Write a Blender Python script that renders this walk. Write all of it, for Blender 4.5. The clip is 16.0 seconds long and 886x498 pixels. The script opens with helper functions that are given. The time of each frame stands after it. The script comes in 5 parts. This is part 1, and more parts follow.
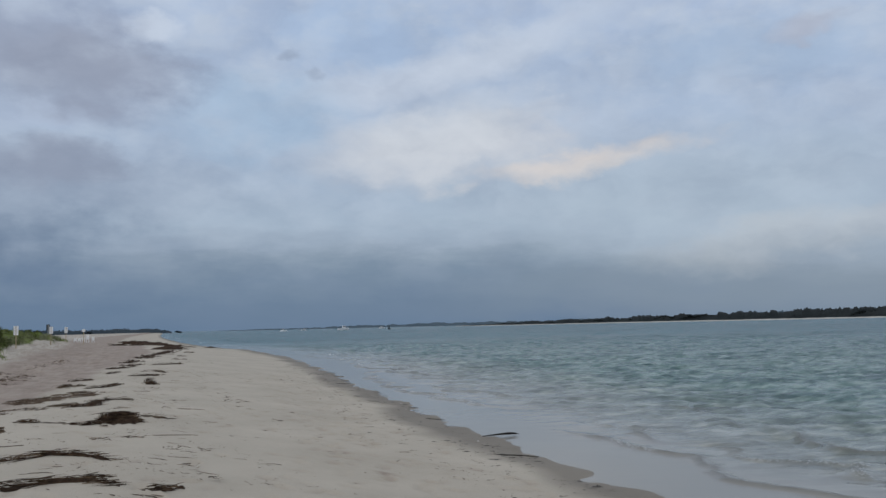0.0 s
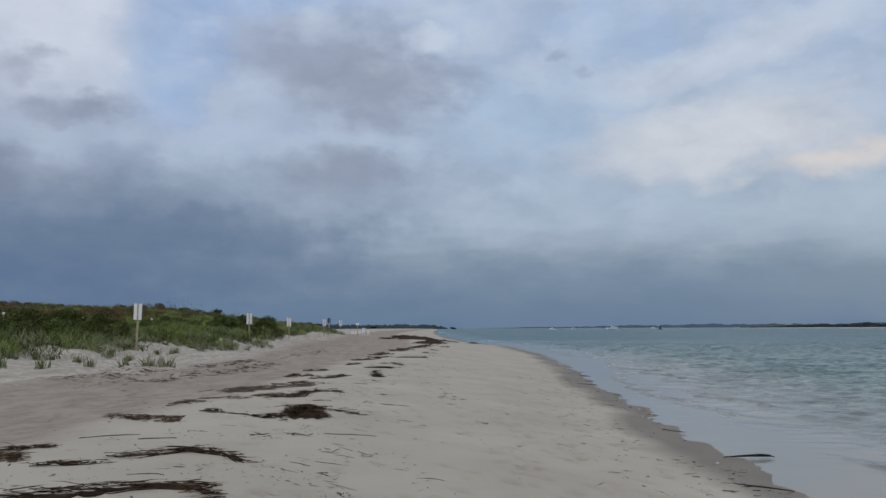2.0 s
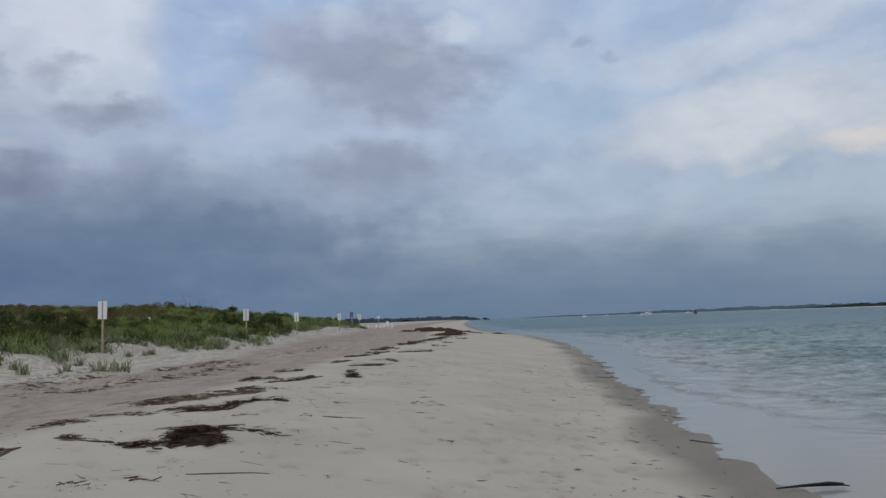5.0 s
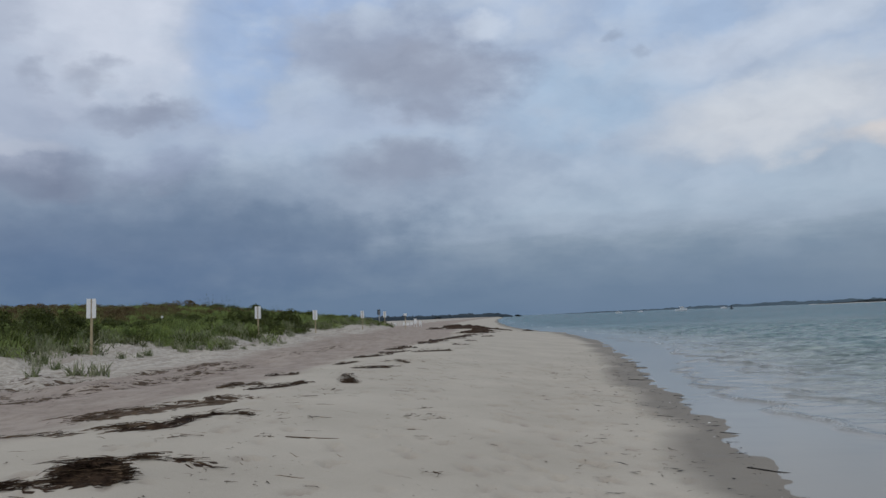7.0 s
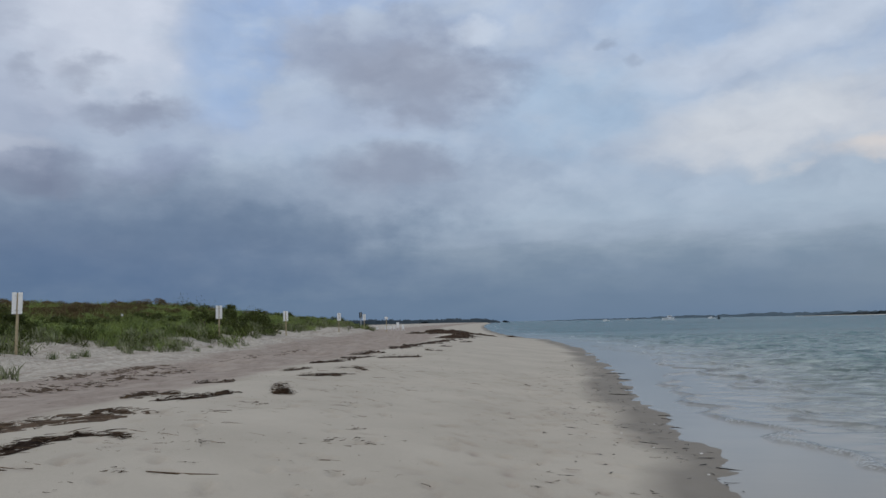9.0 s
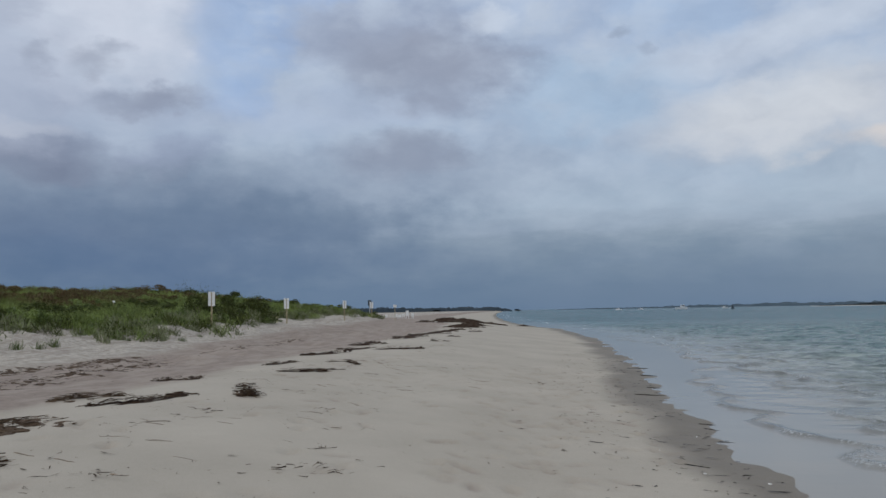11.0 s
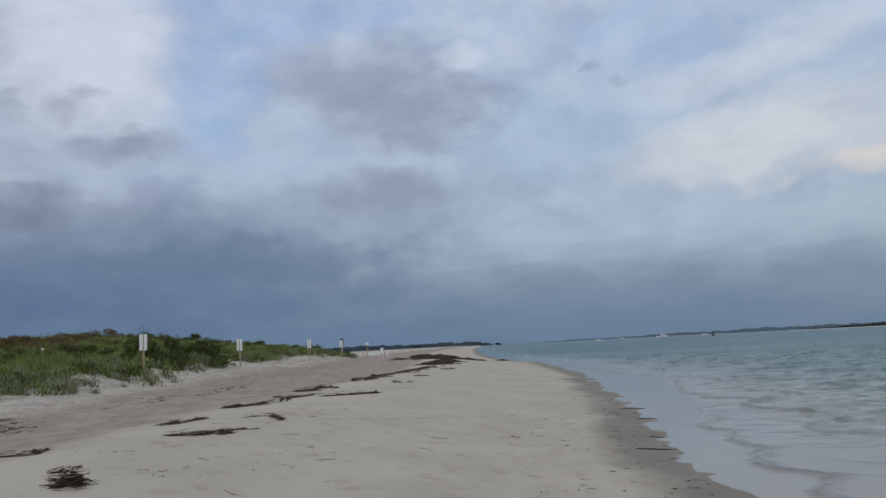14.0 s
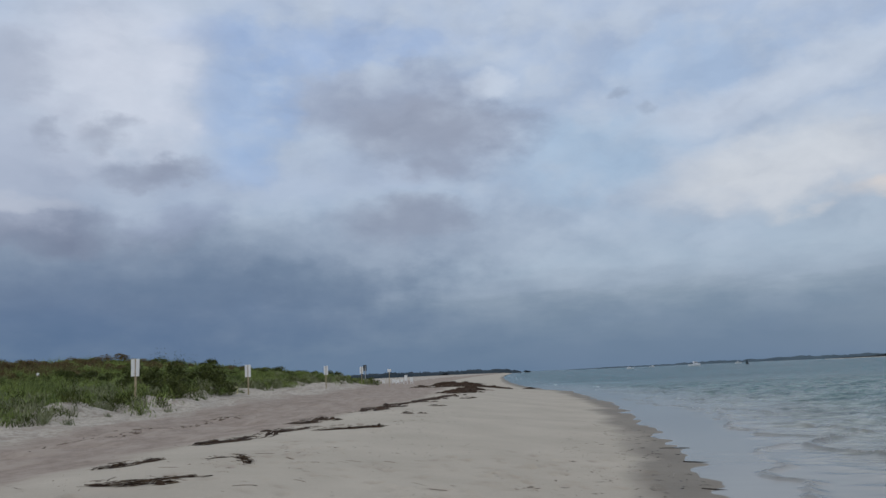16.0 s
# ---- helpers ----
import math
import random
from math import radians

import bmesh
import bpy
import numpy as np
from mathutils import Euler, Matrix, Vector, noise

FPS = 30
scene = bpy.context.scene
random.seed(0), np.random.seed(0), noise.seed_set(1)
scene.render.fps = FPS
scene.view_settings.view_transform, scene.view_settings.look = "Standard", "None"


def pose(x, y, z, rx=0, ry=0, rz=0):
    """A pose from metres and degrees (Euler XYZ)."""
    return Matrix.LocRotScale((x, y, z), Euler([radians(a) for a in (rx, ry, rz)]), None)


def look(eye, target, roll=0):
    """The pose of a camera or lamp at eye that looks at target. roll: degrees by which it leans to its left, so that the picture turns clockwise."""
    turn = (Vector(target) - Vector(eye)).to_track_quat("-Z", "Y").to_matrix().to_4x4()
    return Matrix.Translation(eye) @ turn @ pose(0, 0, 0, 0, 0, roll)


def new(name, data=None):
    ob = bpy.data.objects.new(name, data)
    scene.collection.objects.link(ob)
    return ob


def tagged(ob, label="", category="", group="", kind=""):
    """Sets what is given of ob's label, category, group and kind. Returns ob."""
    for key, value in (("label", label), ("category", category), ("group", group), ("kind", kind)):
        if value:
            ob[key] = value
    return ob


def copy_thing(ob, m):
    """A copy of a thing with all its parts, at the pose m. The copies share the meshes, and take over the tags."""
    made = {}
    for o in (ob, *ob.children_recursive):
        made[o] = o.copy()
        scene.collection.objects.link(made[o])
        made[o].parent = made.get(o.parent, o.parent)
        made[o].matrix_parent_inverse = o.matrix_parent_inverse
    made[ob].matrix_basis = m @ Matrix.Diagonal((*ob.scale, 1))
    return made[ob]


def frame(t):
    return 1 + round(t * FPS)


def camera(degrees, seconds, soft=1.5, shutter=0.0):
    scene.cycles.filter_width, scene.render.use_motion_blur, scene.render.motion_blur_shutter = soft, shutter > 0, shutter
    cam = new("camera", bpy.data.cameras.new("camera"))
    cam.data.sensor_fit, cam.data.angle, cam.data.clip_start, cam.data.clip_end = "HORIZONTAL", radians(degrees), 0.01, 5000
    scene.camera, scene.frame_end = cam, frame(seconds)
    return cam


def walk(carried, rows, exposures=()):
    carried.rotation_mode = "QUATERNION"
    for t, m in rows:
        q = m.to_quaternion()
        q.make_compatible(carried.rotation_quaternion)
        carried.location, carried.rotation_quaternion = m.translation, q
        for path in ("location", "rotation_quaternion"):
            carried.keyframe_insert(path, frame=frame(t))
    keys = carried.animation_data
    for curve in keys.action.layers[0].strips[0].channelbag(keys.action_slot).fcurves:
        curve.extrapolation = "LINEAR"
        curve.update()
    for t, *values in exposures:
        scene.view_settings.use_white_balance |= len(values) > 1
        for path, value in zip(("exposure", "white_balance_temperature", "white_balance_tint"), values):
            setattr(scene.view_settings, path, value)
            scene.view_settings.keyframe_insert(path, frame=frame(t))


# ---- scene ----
cam = camera(55.0, 16.0)

PATH = [
    (0, (-1.069, 0.896, 1.693), (-0.728, 2.858, 1.87), -1.4),
    (0.5, (-0.755, 1.374, 1.664), (-0.504, 3.351, 1.839), -0.9),
    (1, (-0.444, 1.922, 1.635), (-0.381, 3.913, 1.809), -0.8),
    (1.5, (-0.246, 2.505, 1.597), (-0.322, 4.496, 1.775), -0.2),
    (2, (-0.047, 3.124, 1.551), (-0.331, 5.095, 1.735), -0.3),
    (2.5, (0.069, 3.679, 1.531), (-0.281, 5.639, 1.722), -0.2),
    (3, (0.137, 4.266, 1.515), (-0.184, 6.231, 1.708), -0.8),
    (3.5, (0.222, 4.836, 1.517), (-0.073, 6.805, 1.706), -1.8),
    (4, (0.289, 5.48, 1.514), (-0.011, 7.449, 1.699), -1.9),
    (4.5, (0.43, 6.098, 1.501), (0.106, 8.064, 1.681), -2.3),
    (4.7, (0.478, 6.333, 1.493), (0.141, 8.297, 1.662), -2.2),
    (7, (0.516, 9.107, 1.453), (0.086, 11.054, 1.615), -2.4),
    (7.5, (0.563, 9.645, 1.45), (0.198, 11.604, 1.614), -2.6),
    (8, (0.623, 10.241, 1.454), (0.277, 12.203, 1.624), -2.6),
    (8.5, (0.623, 10.84, 1.42), (0.273, 12.801, 1.59), -1.8),
    (9, (0.618, 11.473, 1.405), (0.213, 13.424, 1.577), -1.3),
    (11.3, (0.294, 14.225, 1.419), (-0.141, 16.172, 1.563), -1.0),
    (11.5, (0.284, 14.482, 1.425), (-0.15, 16.428, 1.581), -0.9),
    (12, (0.217, 15.131, 1.409), (-0.22, 17.075, 1.581), -0.8),
    (12.5, (0.207, 15.8, 1.394), (-0.326, 17.718, 1.584), -2.4),
    (13, (0.126, 16.451, 1.371), (-0.412, 18.366, 1.575), -2.4),
    (13.5, (0.083, 17.069, 1.37), (-0.452, 18.983, 1.59), -3.2),
    (14, (0.066, 17.658, 1.393), (-0.314, 19.609, 1.62), -2.9),
    (14.5, (0.014, 18.285, 1.394), (-0.35, 20.238, 1.63), -2.6),
    (15, (0.012, 18.93, 1.4), (-0.359, 20.878, 1.661), -3.2),
    (15.5, (-0.075, 19.593, 1.392), (-0.454, 21.538, 1.664), -2.6),
    (16, (-0.088, 20.263, 1.384), (-0.529, 22.191, 1.676), -2.6),
]
walk(cam, [(t, look(eye, target, roll)) for t, eye, target, roll in PATH])


# ---------------------------------------------------------------- light
def lin(r, g, b):
    """A display colour (0 to 255) as linear light."""
    return tuple(((v / 255 + 0.055) / 1.055) ** 2.4 if v > 10 else v / 3294 for v in (r, g, b))


def node(tree, kind, links=(), **settings):
    """Adds a node; settings that name an input set its value, others set the attribute written out below."""
    n = tree.nodes.new(kind)
    for key, value in settings.items():
        if key == "operation":
            n.operation = value
        elif key == "blend":
            n.blend_type = value
        elif key == "data":
            n.data_type = value
        elif key == "attribute":
            n.attribute_name = value
        elif key == "dims":
            n.noise_dimensions = value
        else:
            n.inputs[key.replace("_", " ")].default_value = value
    for source, target in links:
        tree.links.new(source, n.inputs[target])
    return n


def calc(tree, operation, a, b=None, c=None):
    """A Math node; each operand is a socket or a number. Returns its output."""
    n = tree.nodes.new("ShaderNodeMath")
    n.operation = operation
    for i, v in enumerate((a, b, c)):
        if v is None:
            continue
        if isinstance(v, (int, float)):
            n.inputs[i].default_value = v
        else:
            tree.links.new(v, n.inputs[i])
    return n.outputs[0]


def blend(tree, factor, a, b, mode="MIX"):
    """A colour Mix node; a, b are sockets or colours."""
    n = tree.nodes.new("ShaderNodeMix")
    n.data_type, n.blend_type = "RGBA", mode
    for i, v in ((0, factor), (6, a), (7, b)):
        if isinstance(v, (int, float)):
            n.inputs[i].default_value = v
        elif isinstance(v, tuple):
            n.inputs[i].default_value = (*v[:3], 1)
        else:
            tree.links.new(v, n.inputs[i])
    return n.outputs[2]


def ramp(tree, socket, stops):
    n = tree.nodes.new("ShaderNodeValToRGB")
    e = n.color_ramp.elements
    while len(e) < len(stops):
        e.new(0.5)
    for k, (p, c) in zip(e, stops):
        k.position, k.color = p, (*(c if isinstance(c, tuple) else (c, c, c)), 1)
    tree.links.new(socket, n.inputs[0])
    return n.outputs[0]


SUN_AZ, SUN_EL = radians(215), radians(24)
world = bpy.data.worlds.new("sky")
scene.world = world
world.use_nodes = True
wt = world.node_tree
wt.nodes.clear()
sky = wt.nodes.new("ShaderNodeTexSky")
sky.sky_type, sky.sun_disc, sky.sun_elevation, sky.sun_rotation = "NISHITA", False, SUN_EL, SUN_AZ
way = node(wt, "ShaderNodeTexCoord").outputs["Generated"]
sep = node(wt, "ShaderNodeSeparateXYZ", [(way, 0)])
azimuth = calc(wt, "DEGREES", calc(wt, "ARCTAN2", sep.outputs[0], sep.outputs[1]))
elevation = calc(wt, "DEGREES", calc(wt, "ARCSINE", sep.outputs[2]))
plane = node(wt, "ShaderNodeCombineXYZ", [(azimuth, 0), (elevation, 1)]).outputs[0]
# Slow and fast billows that bend the edges of every cloud bank.
stretch = node(wt, "ShaderNodeVectorMath", [(plane, 0)], operation="MULTIPLY")
stretch.inputs[1].default_value = (0.6, 1.0, 1.0)
big = node(wt, "ShaderNodeTexNoise", [(stretch.outputs[0], "Vector")], Scale=0.16, Detail=6.0, Roughness=0.55)
small = node(wt, "ShaderNodeTexNoise", [(stretch.outputs[0], "Vector")], Scale=0.42, Detail=7.0, Roughness=0.55)
bs = node(wt, "ShaderNodeSeparateColor", [(big.outputs["Color"], 0)])
ss = node(wt, "ShaderNodeSeparateColor", [(small.outputs["Color"], 0)])
u = calc(wt, "ADD", azimuth, calc(wt, "ADD", calc(wt, "MULTIPLY_ADD", bs.outputs[0], 6.0, -3.0), calc(wt, "MULTIPLY_ADD", ss.outputs[0], 3.0, -1.5)))
v = calc(wt, "ADD", elevation, calc(wt, "ADD", calc(wt, "MULTIPLY_ADD", bs.outputs[1], 4.0, -2.0), calc(wt, "MULTIPLY_ADD", ss.outputs[1], 3.0, -1.5)))
# The low band lies flat, sinks a little to the east and has a nearly straight top.
flat = node(wt, "ShaderNodeVectorMath", [(plane, 0)], operation="MULTIPLY")
flat.inputs[1].default_value = (0.22, 1.0, 1.0)
lane = node(wt, "ShaderNodeTexNoise", [(flat.outputs[0], "Vector")], Scale=0.7, Detail=6.0, Roughness=0.6)
sink = calc(wt, "MULTIPLY", calc(wt, "MAXIMUM", calc(wt, "SUBTRACT", azimuth, 15.0), 0.0), 0.11)
v_low = calc(wt, "ADD", elevation, calc(wt, "ADD", calc(wt, "MULTIPLY_ADD", lane.outputs[0], 2.6, -1.3), calc(wt, "ADD", sink, calc(wt, "MULTIPLY_ADD", bs.outputs[1], 0.8, -0.4))))
rag = calc(wt, "MULTIPLY_ADD", small.outputs["Fac"], 2.4, -1.2)
soft_rag = calc(wt, "MULTIPLY_ADD", small.outputs["Fac"], 0.8, -0.4)


def bank(colour, az, el, wide, high, tilt, tone, strength):
    """Lays a soft cloud bank or a gap over the sky: its middle, half sizes and lean in degrees."""
    c, s = math.cos(radians(tilt)), math.sin(radians(tilt))
    du, dv = calc(wt, "SUBTRACT", u, az), calc(wt, "SUBTRACT", v, el)
    a = calc(wt, "ADD", calc(wt, "MULTIPLY", du, c / wide), calc(wt, "MULTIPLY", dv, s / wide))
    b = calc(wt, "ADD", calc(wt, "MULTIPLY", du, -s / high), calc(wt, "MULTIPLY", dv, c / high))
    d = calc(wt, "ADD", calc(wt, "MULTIPLY", a, a), calc(wt, "MULTIPLY", b, b))
    reach = node(wt, "ShaderNodeMapRange", [(calc(wt, "ADD", d, soft_rag if wide > 13 else rag), "Value")])
    reach.interpolation_type = "SMOOTHSTEP"
    for key, value in (("From Min", 2.0 if wide > 13 else 1.75), ("From Max", -0.7 if wide > 13 else -0.25), ("To Min", 0.0), ("To Max", strength)):
        reach.inputs[key].default_value = value
    mask = reach.outputs[0]
    return blend(wt, mask, colour, lin(*tone))


clear = blend(wt, 1.0, sky.outputs[0], (0.05, 0.05, 0.05), "MULTIPLY")
height = calc(wt, "MULTIPLY_ADD", v_low, 1 / 60, 0.1)
veil = ramp(wt, height, [(0.0, lin(98, 123, 151)), (0.125, lin(100, 124, 152)), (0.165, lin(122, 141, 163)), (0.181, lin(138, 155, 174)), (0.189, lin(152, 168, 187)), (0.212, lin(166, 183, 202)),
                         (0.33, lin(170, 187, 211)), (0.45, lin(176, 193, 219)), (0.8, lin(208, 214, 224)), (1.0, lin(218, 222, 228))])
tone = blend(wt, 0.93, clear, veil)
# Grain of the overcast: lighter and darker folds.
fold = ramp(wt, small.outputs["Fac"], [(0.4, 0.0), (0.62, 1.0)])
lit = calc(wt, "MULTIPLY", fold, calc(wt, "MINIMUM", calc(wt, "MAXIMUM", calc(wt, "MULTIPLY_ADD", elevation, 0.03, -0.02), 0.0), 0.55))
tone = blend(wt, lit, tone, lin(190, 201, 216))
tone = bank(tone, -46.1, 4.3, 26.6, 3.0, 0, (82, 107, 140), 0.9)
tone = bank(tone, -36.8, 7.7, 21.3, 2.9, 0, (108, 125, 150), 0.9)
tone = bank(tone, -41.4, 10.1, 12.6, 1.6, 0, (124, 134, 156), 0.9)
tone = bank(tone, -24.0, 6.2, 11.4, 1.5, 0, (108, 127, 150), 0.59)
tone = bank(tone, -29.8, 10.7, 4.6, 1.1, 0, (150, 163, 188), 0.57)
tone = bank(tone, 9.8, 1.4, 19.0, 2.0, 0, (122, 138, 156), 0.3)
tone = bank(tone, -34.4, 19.4, 6.8, 5.7, 0, (208, 214, 227), 0.8)
tone = bank(tone, -42.0, 14.4, 5.7, 4.2, 0, (178, 187, 205), 0.66)
tone = bank(tone, -42.0, 11.7, 4.9, 0.7, 0, (197, 203, 215), 0.62)
tone = bank(tone, -2.4, 14.0, 6.1, 2.7, 0, (162, 188, 214), 0.57)
tone = bank(tone, 4.5, 19.2, 6.1, 2.3, 0, (160, 184, 215), 0.57)
tone = bank(tone, -17.1, 18.5, 7.6, 2.4, 0, (150, 160, 182), 0.75)
tone = bank(tone, -12.2, 15.7, 6.1, 2.3, 0, (142, 152, 174), 0.75)
tone = bank(tone, -9.2, 19.5, 1.7, 0.8, 0, (199, 210, 226), 0.81)
tone = bank(tone, -15.2, 10.5, 4.2, 1.6, 0, (146, 155, 174), 0.8)
tone = bank(tone, -23.4, 13.4, 6.8, 1.7, 0, (176, 190, 212), 0.66)
tone = bank(tone, -16.1, 13.6, 4.2, 1.0, 0, (174, 188, 210), 0.57)
tone = bank(tone, -31.9, 14.1, 3.8, 1.0, 5, (142, 151, 171), 0.9)
tone = bank(tone, -34.9, 16.1, 1.8, 0.8, 15, (150, 159, 178), 0.77)
tone = bank(tone, -38.5, 15.7, 1.1, 0.8, 15, (152, 161, 180), 0.66)
tone = bank(tone, -40.0, 19.6, 2.3, 2.3, 0, (164, 173, 192), 0.66)
tone = bank(tone, -0.4, 18.5, 0.9, 0.4, 0, (146, 160, 182), 0.7)
tone = bank(tone, 1.5, 16.5, 0.6, 0.6, 0, (150, 164, 186), 0.6)
tone = bank(tone, 10.6, 12.1, 8.8, 2.3, 6, (213, 211, 212), 0.6)
tone = bank(tone, 10.2, 12.9, 7.6, 2.3, 10, (205, 212, 221), 0.72)
tone = bank(tone, 19.0, 10.6, 7.2, 1.1, 6, (224, 213, 206), 0.9)
tone = bank(tone, 10.8, 17.4, 10.3, 1.4, 14, (197, 207, 222), 0.75)
tone = bank(tone, 27.2, 8.1, 17.1, 3.8, 0, (174, 189, 202), 0.57)
tone = bank(tone, 33.8, 5.1, 11.4, 1.4, 4, (193, 197, 201), 0.45)
tone = bank(tone, 30.5, 16.6, 8.4, 2.7, 0, (158, 180, 207), 0.57)
tone = bank(tone, 33.9, 18.0, 2.7, 1.0, 12, (180, 184, 198), 0.66)
tone = bank(tone, -13.9, 16.6, 6.5, 2.7, 0, (147, 155, 173), 0.59)
tone = bank(tone, -40.1, 12.9, 13.3, 2.7, 0, (160, 170, 192), 0.45)
tone = bank(tone, 33.6, 2.0, 19.8, 2.7, 0, (134, 148, 162), 0.75)
tone = bank(tone, -13.2, 9.1, 9.1, 2.3, 0, (134, 146, 168), 0.35)
tone = bank(tone, -26.0, 18.0, 2.9, 4.6, 0, (152, 179, 218), 0.7)
tone = bank(tone, -21.2, 22.2, 9.1, 1.4, 0, (152, 176, 214), 0.7)
tone = bank(tone, -31.7, 4.5, 22.8, 3.4, 0, (88, 110, 142), 0.5)
dim = calc(wt, "MULTIPLY", ramp(wt, ss.outputs[2], [(0.42, 0.0), (0.62, 1.0)]), 0.08)
tone = blend(wt, dim, tone, lin(122, 138, 164))
# Torn wisps over the whole overcast, fainter towards the horizon.
torn = node(wt, "ShaderNodeVectorMath", [(node(wt, "ShaderNodeCombineXYZ", [(u, 0), (v, 1)]).outputs[0], 0)], operation="MULTIPLY")
torn.inputs[1].default_value = (0.5, 1.0, 1.0)
wisp = node(wt, "ShaderNodeTexNoise", [(torn.outputs[0], "Vector")], Scale=0.4, Detail=7.0, Roughness=0.5)
shade = ramp(wt, wisp.outputs[0], [(0.3, (0.88, 0.89, 0.91)), (0.5, (1.0, 1.0, 1.0)), (0.7, (1.07, 1.065, 1.055))])
clearing = calc(wt, "MINIMUM", calc(wt, "MAXIMUM", calc(wt, "MULTIPLY_ADD", elevation, 0.12, -0.2), 0.15), 0.85)
tone = blend(wt, clearing, tone, blend(wt, 1.0, tone, shade, "MULTIPLY"))
back = node(wt, "ShaderNodeBackground", [(tone, "Color")], Strength=1.0)
wt.links.new(back.outputs[0], node(wt, "ShaderNodeOutputWorld").inputs[0])

sun = new("sun", bpy.data.lights.new("sun", "SUN"))
sun.data.energy, sun.data.angle, sun.data.color = 0.6, radians(40), (1.0, 0.95, 0.88)
sun.matrix_world = look((60 * math.sin(SUN_AZ), 60 * math.cos(SUN_AZ), 60 * math.tan(SUN_EL)), (0, 0, 0))


# ---------------------------------------------------------------- materials
def material(name):
    m = bpy.data.materials.new(name)
    m.use_nodes = True
    return m, m.node_tree, m.node_tree.nodes["Principled BSDF"]


def rough(name, dark, light, scale=6.0, roughness=0.85, bump=0.3, bump_scale=40.0, random_tint=0.25, islands=False, distance=0.02):
    """A matt surface between two colours, mottled at two scales, with fine relief and a tint of its own for each piece."""
    m, t, p = material(name)
    co = node(t, "ShaderNodeTexCoord").outputs["Object"]
    n1 = node(t, "ShaderNodeTexNoise", [(co, "Vector")], Scale=scale, Detail=5.0)
    n2 = node(t, "ShaderNodeTexNoise", [(co, "Vector")], Scale=bump_scale, Detail=4.0)
    fac = calc(t, "ADD", calc(t, "MULTIPLY", n1.outputs[0], 0.7), calc(t, "MULTIPLY", n2.outputs[0], 0.3))
    col = ramp(t, fac, [(0.35, dark), (0.65, light)])
    if islands:
        pick = node(t, "ShaderNodeNewGeometry").outputs["Random Per Island"]
    else:
        pick = node(t, "ShaderNodeObjectInfo").outputs["Random"]
    val = calc(t, "MULTIPLY_ADD", pick, 2 * random_tint, 1 - random_tint)
    hsv = node(t, "ShaderNodeHueSaturation", [(val, "Value"), (col, "Color")])
    t.links.new(hsv.outputs[0], p.inputs["Base Color"])
    p.inputs["Roughness"].default_value = roughness
    if bump:
        b = node(t, "ShaderNodeBump", [(n2.outputs[0], "Height")], Strength=bump, Distance=distance)
        t.links.new(b.outputs[0], p.inputs["Normal"])
    return m


def make_sand():
    m, t, p = material("beach sand")
    co = node(t, "ShaderNodeTexCoord").outputs["Object"]
    wet = node(t, "ShaderNodeAttribute", attribute="wet").outputs["Fac"]
    damp = node(t, "ShaderNodeAttribute", attribute="damp").outputs["Fac"]
    dune = node(t, "ShaderNodeAttribute", attribute="dune").outputs["Fac"]
    patches = node(t, "ShaderNodeTexNoise", [(co, "Vector")], Scale=0.45, Detail=6.0, Roughness=0.6)
    grain = node(t, "ShaderNodeTexNoise", [(co, "Vector")], Scale=140.0, Detail=3.0)
    pits = node(t, "ShaderNodeTexNoise", [(co, "Vector")], Scale=7.0, Detail=6.0, Roughness=0.65)
    dry = ramp(t, patches.outputs[0], [(0.3, (0.42, 0.377, 0.312)), (0.7, (0.508, 0.46, 0.385))])
    # Loose and moist tones run darker in the low parts of the pits.
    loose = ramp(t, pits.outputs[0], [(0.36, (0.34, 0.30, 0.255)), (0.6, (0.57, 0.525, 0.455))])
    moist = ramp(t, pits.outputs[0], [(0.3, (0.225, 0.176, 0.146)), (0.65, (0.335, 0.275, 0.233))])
    soaked = ramp(t, patches.outputs[0], [(0.3, (0.195, 0.171, 0.140)), (0.7, (0.25, 0.222, 0.182))])
    bent = node(t, "ShaderNodeVectorMath", [(co, 0)], operation="MULTIPLY")
    bent.inputs[1].default_value = (1.0, 0.28, 1.0)
    streak = node(t, "ShaderNodeTexNoise", [(bent.outputs[0], "Vector")], Scale=2.6, Detail=6.0, Roughness=0.65)
    moist = blend(t, ramp(t, streak.outputs[0], [(0.44, 0.0), (0.6, 0.75)]), moist, (0.395, 0.335, 0.285))
    loose = blend(t, ramp(t, streak.outputs[0], [(0.47, 0.0), (0.62, 0.6)]), loose, (0.29, 0.245, 0.21))
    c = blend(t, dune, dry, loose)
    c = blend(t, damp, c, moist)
    c = blend(t, wet, c, soaked)
    speck = ramp(t, grain.outputs[0], [(0.25, (0.82, 0.8, 0.78)), (0.6, (1.04, 1.03, 1.02))])
    c = blend(t, 1.0, c, speck, "MULTIPLY")
    t.links.new(c, p.inputs["Base Color"])
    t.links.new(calc(t, "MULTIPLY_ADD", wet, -0.2, 0.92), p.inputs["Roughness"])
    p.inputs["Specular IOR Level"].default_value = 0.3
    relief = calc(t, "ADD", calc(t, "MULTIPLY", pits.outputs[0], calc(t, "ADD", calc(t, "MULTIPLY_ADD", dune, 2.6, 0.4), calc(t, "MULTIPLY", damp, 0.9))), calc(t, "MULTIPLY", grain.outputs[0], 0.05))
    b = node(t, "ShaderNodeBump", [(relief, "Height")], Strength=0.45, Distance=0.05)
    t.links.new(b.outputs[0], p.inputs["Normal"])
    return m


